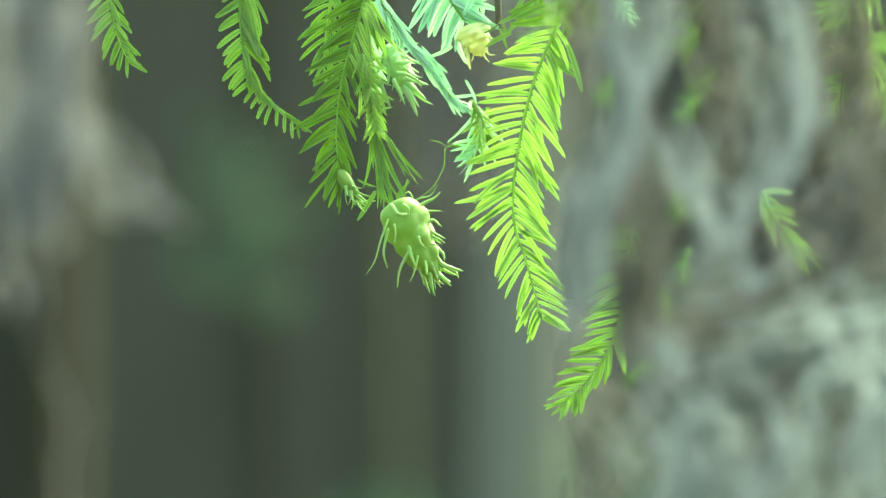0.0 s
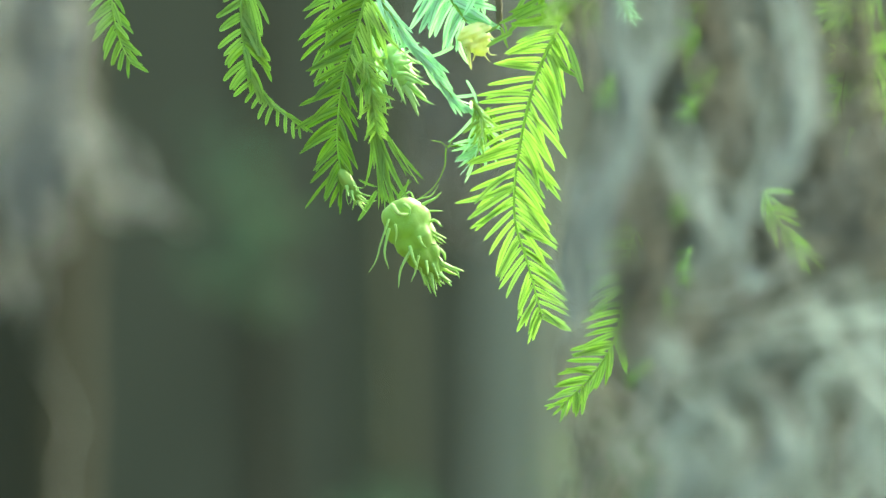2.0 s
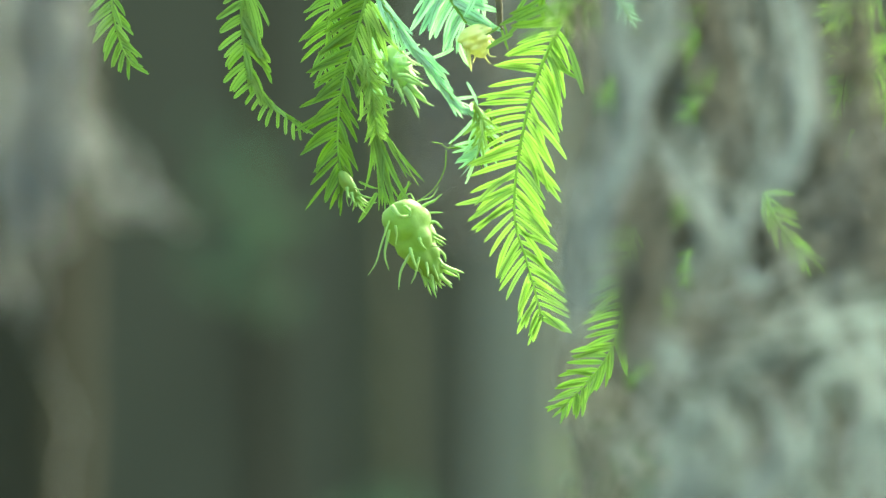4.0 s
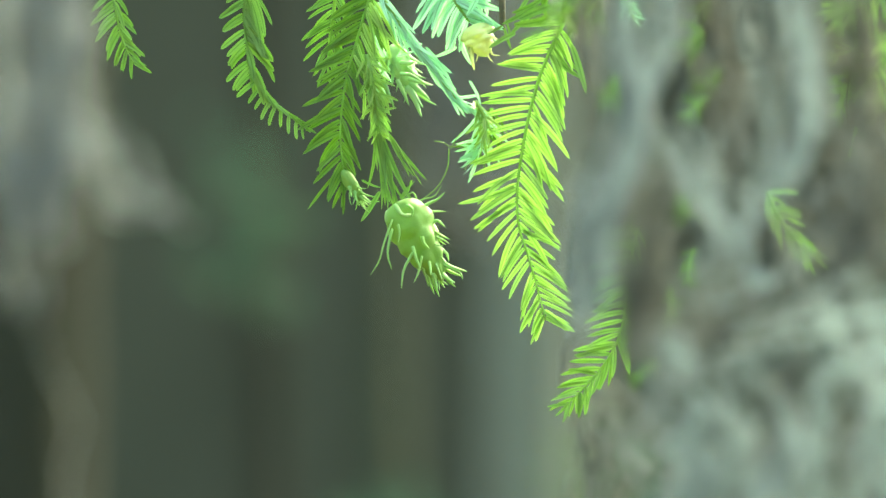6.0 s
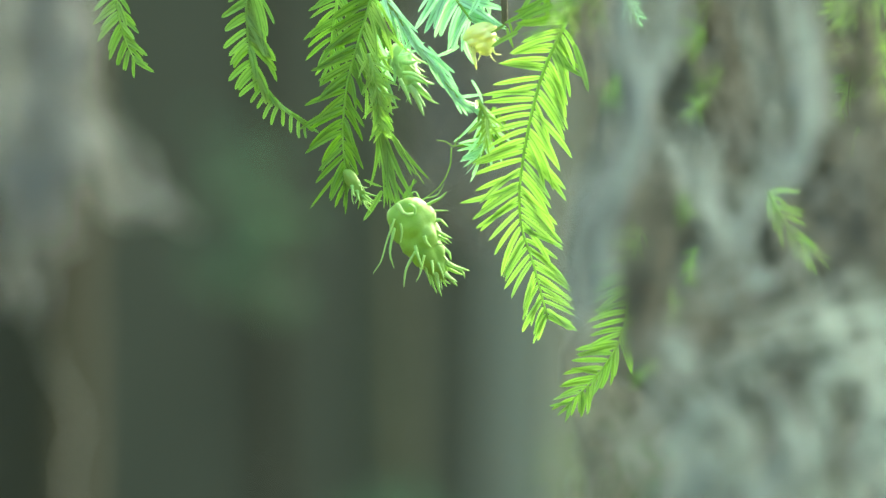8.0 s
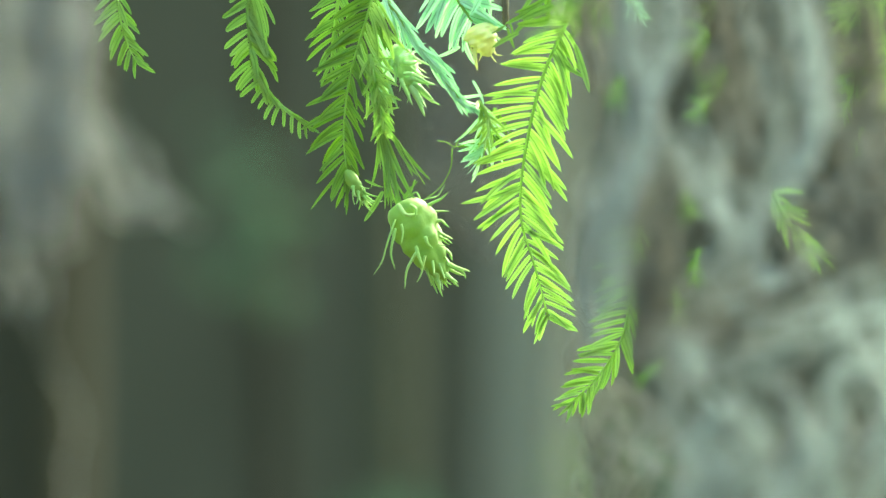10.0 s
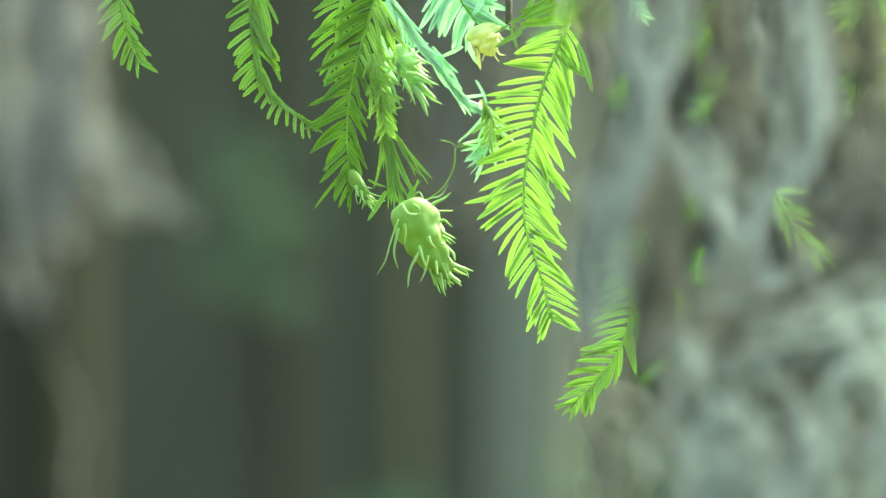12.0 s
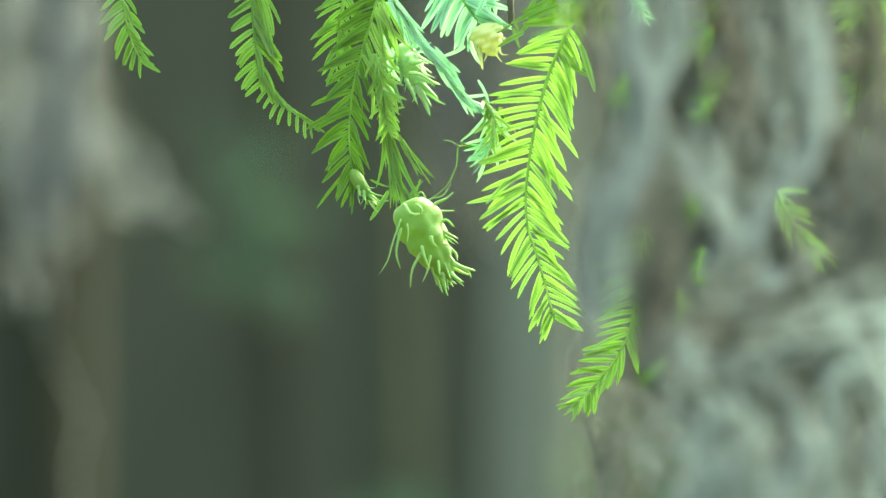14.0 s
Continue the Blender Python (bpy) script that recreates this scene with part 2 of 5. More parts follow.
def hook_for(material, rnd):
    """A leaf tip of a gall: thick at its root, curled at its end."""
    k = (material.name, "hook")
    if k not in NEEDLES:
        NEEDLES[k] = []
        for curl, side, wide in ((0.25, 0.1, 0.20), (-0.2, 0.2, 0.16), (0.45, -0.15, 0.18), (-0.4, -0.1, 0.14), (0.1, 0.3, 0.17)):
            u = np.linspace(0, 1, 8)
            line = np.stack([side * u ** 2, u, curl * u ** 2.2], 1)
            v, f = [], []
            tube(line, wide * np.array([0.85, 0.7, 0.52, 0.42, 0.38, 0.33, 0.25, 0.08]), 6, v, f)
            v = [(x, y, z * 0.75) for x, y, z in v]
            NEEDLES[k].append(mesh_of("scale_tip", v, f, material))
    return rnd.choice(NEEDLES[k])


def lerp(values, s):
    return float(np.interp(s, np.linspace(0, 1, len(values)), values))


def set_needles(parent, base, points, tangents, n, length, left, right, profile, material, width, facing, twist, loose, blunt, start, ratio):
    """Two ranks of flat leaves along a stem, each leaf an object of its own."""
    for i in range(n):
        for side in (-1, 1):
            s = start + (1 - start) * (i + 0.5 + 0.25 * side + random.uniform(-0.3, 0.3)) / n
            s = min(max(s, 0), 1)
            f = s * (len(points) - 1)
            a = int(min(f, len(points) - 2))
            place = Vector(points[a]).lerp(Vector(points[a + 1]), f - a)
            along = Vector(tangents[min(round(f), len(points) - 1)])
            face = Vector(facing)
            face = (face - along * face.dot(along)).normalized()
            face.rotate(Matrix.Rotation(radians(lerp(twist, s) + random.gauss(0, loose)), 3, along))
            across = face.cross(along) * side
            angle = lerp(right if side > 0 else left, s) + random.gauss(0, 5 + loose * 0.25)
            angle = radians(max(angle, 3))
            way = (along * math.cos(angle) + across * math.sin(angle) + face * random.gauss(0, 0.08 + loose * 0.006)).normalized()
            up = (face + random.gauss(0, 0.22) * across).normalized()
            x = way.cross(up).normalized()
            up = x.cross(way)
            toward = 1 if x.dot(along) > 0 else -1
            size = length * lerp(profile, s) * random.uniform(0.82, 1.1) * (lerp(ratio, s) if side > 0 else 1.0)
            m = Matrix((x, way, up)).transposed().to_4x4()
            m = Matrix.Translation(place - Vector(base)) @ m @ Matrix.Diagonal((size, size, size, 1))
            part_of("needle", needle_for(material, width, toward, blunt), parent, m)


def single_leaf(parent, base, root, tip, material, width, toward=1, blunt=False, name="needle"):
    """One leaf from its root to its tip."""
    root, tip = Vector(root), Vector(tip)
    way = (tip - root).normalized()
    face = Vector((random.uniform(-0.2, 0.2), -1, random.uniform(-0.2, 0.2)))
    face = (face - way * face.dot(way)).normalized()
    size = (tip - root).length
    m = Matrix((way.cross(face), way, face)).transposed().to_4x4()
    part_of(name, needle_for(material, width, toward, blunt), parent, Matrix.Translation(root - Vector(base)) @ m @ Matrix.Diagonal((size, size, size, 1)))


def tuft(label, base, leaves, material, name="leaf_tuft", width=0.12, group="cypress tufts"):
    """A loose bunch of single leaves: rows of (root, tip)."""
    random.seed(sum(map(ord, label)))
    thing = empty_at(name, base)
    for i, (root, tip) in enumerate(leaves):
        single_leaf(thing, base, root, tip, material, width * (1.15 if i % 3 == 0 else 0.95), -1 if i % 2 else 1)
    return tagged(thing, label, "foliage", group)


def spray(label, points, length, n, left=(55, 45), right=(45, 35), profile=(0.8, 1, 1, 0.85, 0.45), material=None, width=0.115, facing=(0, -1, 0),
          twist=(0, 0), loose=12, blunt=False, start=0.0, thick=0.00055, name="cypress_spray", group="cypress sprays", stem=None, ratio=(1, 1), extra=()):
    """A hanging cypress spray: a thin stem with two ranks of needle leaves. length: of the longest leaf, in metres; ratio: of the right rank to the left;
    extra: single leaves, each (root, tip, width, way that it bends)."""
    random.seed(sum(map(ord, label)) + int(abs(points[0][0]) * 1e4))
    thing = empty_at(name, points[0])
    p, run = spline(points, 28)
    verts, faces = [], []
    tube(p - np.array(points[0]), np.linspace(thick, thick * 0.45, len(p)), 6, verts, faces)
    part_of("stem", mesh_of("stem", verts, faces, stem or STEM_GREEN), thing)
    t = np.gradient(p, axis=0)
    t /= np.linalg.norm(t, axis=1)[:, None]
    set_needles(thing, points[0], p, t, n, length, left, right, profile, material or LEAF_BRIGHT, width, facing, twist, loose, blunt, start, ratio)
    for root, tip, wide, toward in extra:
        single_leaf(thing, points[0], root, tip, material or LEAF_BRIGHT, wide, toward, blunt)
    return tagged(thing, label, "foliage", group)


def gall(label, base, tip, radius, spikes, length, skin, leaf, seed, name="cypress_gall", first=0.1, fat=0.58, ridge=0.22, hooks=()):
    """A swollen bud gall: a lumpy egg of fused scales with curved leaf tips standing off it.
    first: how far down the loose tips begin; hooks: curling tips, each (points, thickness)."""
    rnd = random.Random(seed)
    base, tip = Vector(base), Vector(tip)
    thing = empty_at(name, base)
    axis = tip - base
    tall = axis.length
    along = axis.normalized()
    side = along.cross(Vector((0, 1, 0))).normalized()
    front = along.cross(side)
    verts, faces = [], []
    rings, sides = 34, 40
    for i in range(rings + 1):
        s = i / rings
        egg = (math.sin(math.pi * s ** fat)) ** 0.75 if 0 < s < 1 else 0.0
        for j in range(sides):
            a = 2 * math.pi * j / sides
            row = s * 5
            scale_lump = ridge * abs(math.sin(a * 2 + math.floor(row) * 1.3)) * (1 - abs((row % 1) - 0.5)) * (0.15 + 1.5 * s)
            lump = 1 + 0.22 * noise.noise(Vector((math.cos(a) * 1.1, math.sin(a) * 1.1, s * 2.4 + seed))) + scale_lump
            r = radius * egg * lump
            verts.append(tuple(along * (s * tall) + (side * math.cos(a) + front * math.sin(a)) * r))
    for i in range(rings):
        for j in range(sides):
            k = (j + 1) % sides
            faces.append((i * sides + j, i * sides + k, (i + 1) * sides + k, (i + 1) * sides + j))
    part_of("body", mesh_of("gall_body", verts, faces, skin), thing, label="swollen pale green body")
    for i in range(spikes):
        s = first + (0.96 - first) * (i + 0.5) / spikes
        a = i * 2.399 + rnd.uniform(-0.3, 0.3)
        egg = math.sin(math.pi * s ** fat) ** 0.75
        out = side * math.cos(a) + front * math.sin(a)
        place = along * (s * tall) + out * radius * egg * 0.93
        way = (along + out * rnd.uniform(0.2, 1.0) + Vector((0, 0, -0.25))).normalized()
        size = length * rnd.uniform(0.5, 1.2)
        q = way.to_track_quat('Y', 'Z').to_matrix()
        q = (Matrix.Rotation(rnd.uniform(-0.6, 0.6), 3, way) @ q).to_4x4()
        part_of("scale_tip", hook_for(leaf, rnd), thing, Matrix.Translation(place) @ q @ Matrix.Diagonal((size,) * 3 + (1,)))
    for pts, r0 in hooks:
        p, _ = spline(pts, 14)
        v, f = [], []
        tube(p - np.array(base), r0 * np.array([0.8, 1, 1, 0.95, 0.9, 0.85, 0.8, 0.75, 0.7, 0.64, 0.56, 0.46, 0.34, 0.12]), 7, v, f)
        part_of("scale_tip", mesh_of("scale_tip", v, f, leaf), thing)
    return tagged(thing, label, "gall", "galls on the sprays")


def stem_thing(name, label, lines, material, base, category="branch", sides=7):
    """Wood or wisps: the first line is the main part, the others side shoots; each line is (points, thickness at start, at end)."""
    thing = empty_at(name, base)
    for i, (pts, r0, r1) in enumerate(lines):
        p, _ = spline(pts, 26)
        wob = np.array([[noise.noise(Vector((u * 0.5, i * 3.1, k * 7.7))) for k in range(3)] for u in range(len(p))])
        p = p + wob * r0 * 0.35
        verts, faces = [], []
        rr = np.linspace(r0, r1, len(p)) * (1 + 0.12 * np.array([noise.noise(Vector((u * 1.7, i, 0))) for u in range(len(p))]))
        tube(p - np.array(base), rr, sides, verts, faces)
        part_of("limb" if i == 0 else "shoot", mesh_of("wood", verts, faces, material), thing)
    return tagged(thing, label, category)


# ---- hanging moss ----
def moss(label, base, strands, material, seed, name="spanish_moss", fine=0.00032):
    """Hanging moss: many thin curling strands that follow a few loose ropes.
    strands: rows of (points of a rope, its looseness in metres, how many strands, length of a strand in metres)."""
    rng = np.random.default_rng(seed)
    verts, faces = [], []
    for pts, loose, count, length, *slim in strands:
        rope, run = spline(pts, 60)
        for c in range(count):
            span = min(length * rng.uniform(0.6, 1.3) / run, 1.0)
            s0 = rng.uniform(-0.15, 1.0) * (1 - span * 0.6)
            s = np.clip(np.linspace(s0, s0 + span, 26), 0, 1)
            p = np.stack([np.interp(s, np.linspace(0, 1, 60), rope[:, k]) for k in range(3)], 1)
            drift = np.cumsum(rng.normal(0, 1, (26, 3)), 0)
            drift = (drift - drift.mean(0)) / 5.0
            f1, f2, f3 = rng.uniform(0.7, 2.8, 3)
            ph = rng.uniform(0, 6.28, 3)
            u = np.linspace(0, 6.28, 26)
            curl = np.stack([np.sin(u * f1 + ph[0]), np.cos(u * f2 + ph[1]), 0.5 * np.sin(u * f3 + ph[2])], 1)
            offset = rng.normal(0, 1, 3) * np.array([1, 1, 0.6])
            p = p + loose * (0.55 * offset + 0.40 * drift + 0.35 * curl)
            r = fine * (slim[0] if slim else 1.0) * rng.uniform(0.7, 1.5) * np.concatenate([np.linspace(0.6, 1, 6), np.ones(14), np.linspace(1, 0.3, 6)])
            tube(p - np.array(base), r, 4, verts, faces, cap=False)
    ob = new(name, mesh_of("moss_strands", verts, faces, material))
    ob.location = base
    return tagged(ob, label, "moss", "", "stuff")


# ---- the woods ----
def ground_sheet():
    verts, faces = [], []
    xs = np.concatenate([[-900, -300, -100, -50], np.linspace(-28, 28, 57), [50, 100, 300, 900]])
    ys = np.concatenate([[-900, -300, -100, -40], np.linspace(-14, 42, 57), [60, 110, 300, 900]])
    for y in ys:
        for x in xs:
            verts.append((x, y, 0.10 * noise.fractal(Vector((x * 0.35, y * 0.35, 0)), 0.8, 2.0, 4) - 0.05))
    n = len(xs)
    for j in range(len(ys) - 1):
        for i in range(n - 1):
            faces.append((j * n + i, j * n + i + 1, (j + 1) * n + i + 1, (j + 1) * n + i))
    tagged(new("ground", mesh_of("ground", verts, faces, LITTER)), "brown woodland floor of leaf litter", "ground", "", "structure")


def leaf_cloud(rng, centres, spread, count, size):
    """Many small pointed leaves round the given centres."""
    verts, faces = [], []
    for _ in range(count):
        c = centres[rng.integers(len(centres))] + rng.normal(0, 1, 3) * spread
        a = rng.normal(0, 1, 3); a /= np.linalg.norm(a)
        b = np.cross(a, rng.normal(0, 1, 3)); b /= np.linalg.norm(b) + 1e-9
        k = size * rng.uniform(0.6, 1.4)
        up = np.cross(a, b) * k * 0.12
        i = len(verts)
        verts += [tuple(c), tuple(c + a * k * 0.5 + b * k * 0.28 + up), tuple(c + a * k), tuple(c + a * k * 0.5 - b * k * 0.28 + up)]
        faces += [(i, i + 1, i + 2), (i, i + 2, i + 3)]
    return verts, faces


def tree(x, y, radius, height, bark, label, seed, crown_from=0.5, leaves=1500):
    rng = np.random.default_rng(seed)
    thing = empty_at("tree", (x, y, 0))
    verts, faces = [], []
    n, sides = 34, 18
    lean = rng.normal(0, 0.012, 2)
    mid = []
    for i in range(n + 1):
        s = i / n
        z = height * s ** 1.4 - 0.12 * (i == 0)
        flare = 1 + 0.9 * math.exp(-z / (radius * 3.2))
        r = radius * (1 - 0.8 * s) * flare
        cx, cy = lean[0] * z + 0.03 * noise.noise(Vector((z * 0.5, seed, 0))), lean[1] * z
        mid.append((cx, cy, z))
        for j in range(sides):
            a = 2 * math.pi * j / sides
            rr = r * (1 + 0.07 * noise.noise(Vector((math.cos(a) * 2.5, math.sin(a) * 2.5, z * 0.6 + seed))) + 0.05 * math.sin(a * 7 + seed) * math.exp(-z))
            verts.append((cx + rr * math.cos(a), cy + rr * math.sin(a), z))
    for i in range(n):
        for j in range(sides):
            k = (j + 1) % sides
            faces.append((i * sides + j, i * sides + k, (i + 1) * sides + k, (i + 1) * sides + j))
    part_of("trunk", mesh_of("trunk", verts, faces, bark), thing)
    tips = []
    for b in range(9):
        z = height * (crown_from + (0.97 - crown_from) * b / 8)
        a = b * 2.4 + seed
        reach = (0.8 + height * 0.16 * (1 - b / 11)) * rng.uniform(0.8, 1.2)
        c = np.array([np.interp(z, [q[2] for q in mid], [q[k] for q in mid]) for k in range(3)])
        d = np.array([math.cos(a), math.sin(a), 0])
        pts = [c, c + d * reach * 0.5 + [0, 0, reach * 0.22], c + d * reach + [0, 0, reach * 0.25]]
        p, _ = spline(pts, 10)
        v, f = [], []
        tube(p, np.linspace(radius * 0.3, 0.012, 10), 6, v, f)
        part_of("limb", mesh_of("limb", v, f, bark), thing)
        tips += [p[4], p[6], p[8], p[9], p[9] + rng.normal(0, 0.3, 3)]
    v, f = leaf_cloud(rng, np.array(tips), np.array([0.45, 0.45, 0.3]), leaves, 0.17)
    part_of("crown", mesh_of("crown", v, f, WOOD_LEAF, False), thing)
    return tagged(thing, label, "tree", "trees of the wood")


def shrub(x, y, height, centres, label, seed, material, count=420, size=0.05, spread=0.05):
    rng = np.random.default_rng(seed)
    thing = empty_at("shrub", (x, y, 0))
    base = np.array([x, y, 0.0])
    for c in centres:
        c = np.array(c) - base
        p, _ = spline([np.zeros(3) - [0, 0, 0.1], c * [0.35, 0.35, 0.6], c + [0, 0, 0.05]], 14)
        v, f = [], []
        tube(p, np.linspace(0.009, 0.002, 14), 6, v, f)
        part_of("stem", mesh_of("stem", v, f, BARK_BROWN), thing)
        v, f = leaf_cloud(rng, np.array([c, c * [1, 1, 0.97], c * [1, 1, 1.02]]), np.array([spread, spread, spread]), count, size)
        part_of("leaves", mesh_of("leaves", v, f, material, False), thing)
    return tagged(thing, label, "shrub", "shrubs under the trees")


def woods():
    ground_sheet()
    verts, faces = [], []
    n = 96
    for i in range(n + 1):
        a = 2 * math.pi * i / n
        r = 46 + 4 * noise.noise(Vector((math.cos(a) * 5, math.sin(a) * 5, 0)))
        for k, z in enumerate((-0.4, 4, 8, 12)):
            top = z + (2.5 * noise.noise(Vector((a * 9, 3, 0))) if k == 3 else 0)
            verts.append((r * math.sin(a), r * math.cos(a), top))
    for i in range(n):
        for k in range(3):
            faces.append((4 * i + k, 4 * i + 4 + k, 4 * i + 5 + k, 4 * i + 1 + k))
    tagged(new("backdrop", mesh_of("backdrop", verts, faces, FAR_WOODS)), "dark distant edge of the woods", "woods", "", "structure")
    tree(0.121, 10.93, 0.13, 10.5, BARK_GREY, "slender grey-barked tree trunk in open shade", 3)
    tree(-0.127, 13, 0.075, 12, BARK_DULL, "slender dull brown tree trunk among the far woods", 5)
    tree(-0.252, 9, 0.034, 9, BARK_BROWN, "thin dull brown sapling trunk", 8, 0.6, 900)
    # this trunk's deep shade comes from its bark colour
    tree(-1.157, 16, 0.12, 13, BARK_BROWN, "brown tree trunk with deep shade in its bark colour", 11)
    tree(0.338, 8.47, 0.19, 9.5, BARK_OLIVE, "olive-grey tree trunk behind hanging moss", 14)
    tree(0.823, 11.95, 0.36, 12, BARK_OLIVE, "stout olive-grey tree trunk behind hanging moss", 17)
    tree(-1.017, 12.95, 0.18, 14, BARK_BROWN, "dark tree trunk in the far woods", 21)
    shrub(-0.265, 6.973, 2.2, [(-0.2682, 6.9697, 2.2515), (-0.2799, 6.9669, 2.2835), (-0.2638, 6.9726, 2.2181)], "green leafy shrub standing in the dim woods", 31, SHRUB_LEAF, 20, 0.036, 0.026)
    shrub(-0.073, 7.471, 2.0, [(-0.0813, 7.5116, 1.7953), (-0.0500, 7.5143, 1.7641)], "low green shrub in the dim woods", 33, SHRUB_LEAF, 200, 0.03, 0.05)
    shrub(0.201, 4.981, 1.9, [(0.2189, 4.9987, 1.8339), (0.2345, 5.0009, 1.8080), (0.1949, 5.0023, 1.7924)], "fresh green shrub behind the hanging moss", 35, FRESH_LEAF, 260, 0.026, 0.036)


woods()


# ---- the cypress and its sprays ----
def cypress():
    wood = []
    wood.append(([(-0.1206, 1.2277, 1.7944), (-0.0679, 1.2090, 1.7786), (-0.0180, 1.1899, 1.7682), (0.0220, 1.1896, 1.7707), (0.0707, 1.1886, 1.7832), (0.1164, 1.2072, 1.8001)], 0.0022, 0.0016))
    wood.append(([(-0.0809, 1.2137, 1.7825), (-0.0742, 1.1898, 1.7695), (-0.0734, 1.1845, 1.7609)], 0.001, 0.0007))
    wood.append(([(-0.0485, 1.2014, 1.7743), (-0.0449, 1.1899, 1.7682), (-0.0439, 1.1844, 1.7614)], 0.001, 0.0007))
    wood.append(([(-0.0180, 1.1899, 1.7682), (-0.0161, 1.1903, 1.7632), (-0.0168, 1.1845, 1.7602)], 0.0012, 0.0009))
    wood.append(([(0.0095, 1.1898, 1.7695), (0.0128, 1.1840, 1.7661), (0.0120, 1.1847, 1.7587), (0.0121, 1.1850, 1.7550), (0.0123, 1.1852, 1.7523)], 0.0012, 0.00065))
    wood.append(([(0.0220, 1.1896, 1.7707), (0.0264, 1.1844, 1.7624), (0.0255, 1.1851, 1.7538)], 0.0010, 0.0006))
    wood.append(([(-0.0055, 1.1898, 1.7688), (-0.0016, 1.1839, 1.7674), (-0.0008, 1.1843, 1.7630)], 0.001, 0.0007))
    wood.append(([(0.0978, 1.1977, 1.7928), (0.0951, 1.1895, 1.7720), (0.0932, 1.1904, 1.7620)], 0.001, 0.0007))
    stem_thing("cypress_branch", "thin brown cypress branch that bears the sprays", wood, TWIG_WOOD, (-0.0180, 1.1899, 1.7682))
    s = {}
    s["corner"] = spray("green cypress spray tip partly veiled by grey moss", [(-0.0734, 1.1845, 1.7609), (-0.0729, 1.1849, 1.7562), (-0.0720, 1.1853, 1.7519), (-0.0707, 1.1856, 1.7482), (-0.0690, 1.1859, 1.7451)], 0.0068, 11,
                        (58, 58, 56, 45), (42, 40, 40, 34), (1.1, 1.05, 0.95, 0.55), LEAF_YOUNG, 0.18, loose=8, thick=0.00032, ratio=(0.85, 0.85, 0.9), extra=[((-0.0690, 1.1859, 1.7451), (-0.0648, 1.1860, 1.7430), 0.2, 1), ((-0.0705, 1.1856, 1.7478), (-0.0719, 1.1860, 1.7432), 0.2, -1), ((-0.0698, 1.1857, 1.7463), (-0.0693, 1.1860, 1.7435), 0.16, 1)])
    s["curl"] = spray("curving green cypress spray with short blunt leaves", [(-0.0438, 1.1844, 1.7614), (-0.0447, 1.1849, 1.7562), (-0.0443, 1.1853, 1.7510), (-0.0435, 1.1858, 1.7453), (-0.0416, 1.1863, 1.7404), (-0.0384, 1.1866, 1.7364), (-0.0347, 1.1869, 1.7334), (-0.0312, 1.1871, 1.7307)], 0.0068, 21,
                      (62, 58, 66, 80, 76, 62, 50), (32, 38, 32, 18, 14, 16, 20), (1.0, 1.0, 0.95, 0.8, 0.62, 0.5), LEAF_YOUNG, 0.205, blunt=True, loose=9, thick=0.00034,
                      ratio=(1.4, 1.4, 1.25, 1.05, 0.95), extra=[((-0.0435, 1.1846, 1.7597), (-0.0389, 1.1856, 1.7485), 0.1, 1), ((-0.0426, 1.1846, 1.7599), (-0.0384, 1.1853, 1.7513), 0.11, 1), ((-0.0419, 1.1846, 1.7597), (-0.0378, 1.1851, 1.7538), 0.11, 1), ((-0.0439, 1.1854, 1.7505), (-0.0360, 1.1861, 1.7425), 0.1, 1)])
    s["dense"] = spray("dense green cypress spray of overlapping leaves", [(-0.0168, 1.1845, 1.7602), (-0.0186, 1.1851, 1.7542), (-0.0205, 1.1856, 1.7478), (-0.0222, 1.1862, 1.7416), (-0.0231, 1.1867, 1.7354), (-0.0235, 1.1873, 1.7290), (-0.0230, 1.1878, 1.7228), (-0.0215, 1.1882, 1.7178)], 0.0106, 34,
                       (58, 56, 52, 60, 62, 55, 42), (46, 46, 42, 40, 38, 36, 30), (0.95, 1.0, 0.95, 0.92, 0.95, 0.85, 0.6), LEAF_GREEN, 0.13, twist=(0, 8), loose=12, thick=0.0004, ratio=(0.95, 0.8, 0.75, 0.8, 0.7),
                       extra=[((-0.0237, 1.1879, 1.7215), (-0.0312, 1.1906, 1.7135), 0.06, -1), ((-0.0230, 1.1881, 1.7191), (-0.0220, 1.1888, 1.7116), 0.09, 1), ((-0.0232, 1.1881, 1.7200), (-0.0232, 1.1885, 1.7151), 0.08, 1)])
    spray("second green cypress spray behind the dense one", [(-0.0244, 1.1943, 1.7638), (-0.0252, 1.1948, 1.7575), (-0.0261, 1.1964, 1.7514), (-0.0265, 1.1979, 1.7453)], 0.0080, 13,
          (60, 52, 40), (40, 35, 30), (1, 0.95, 0.7), LEAF_YOUNG, 0.14, loose=16)
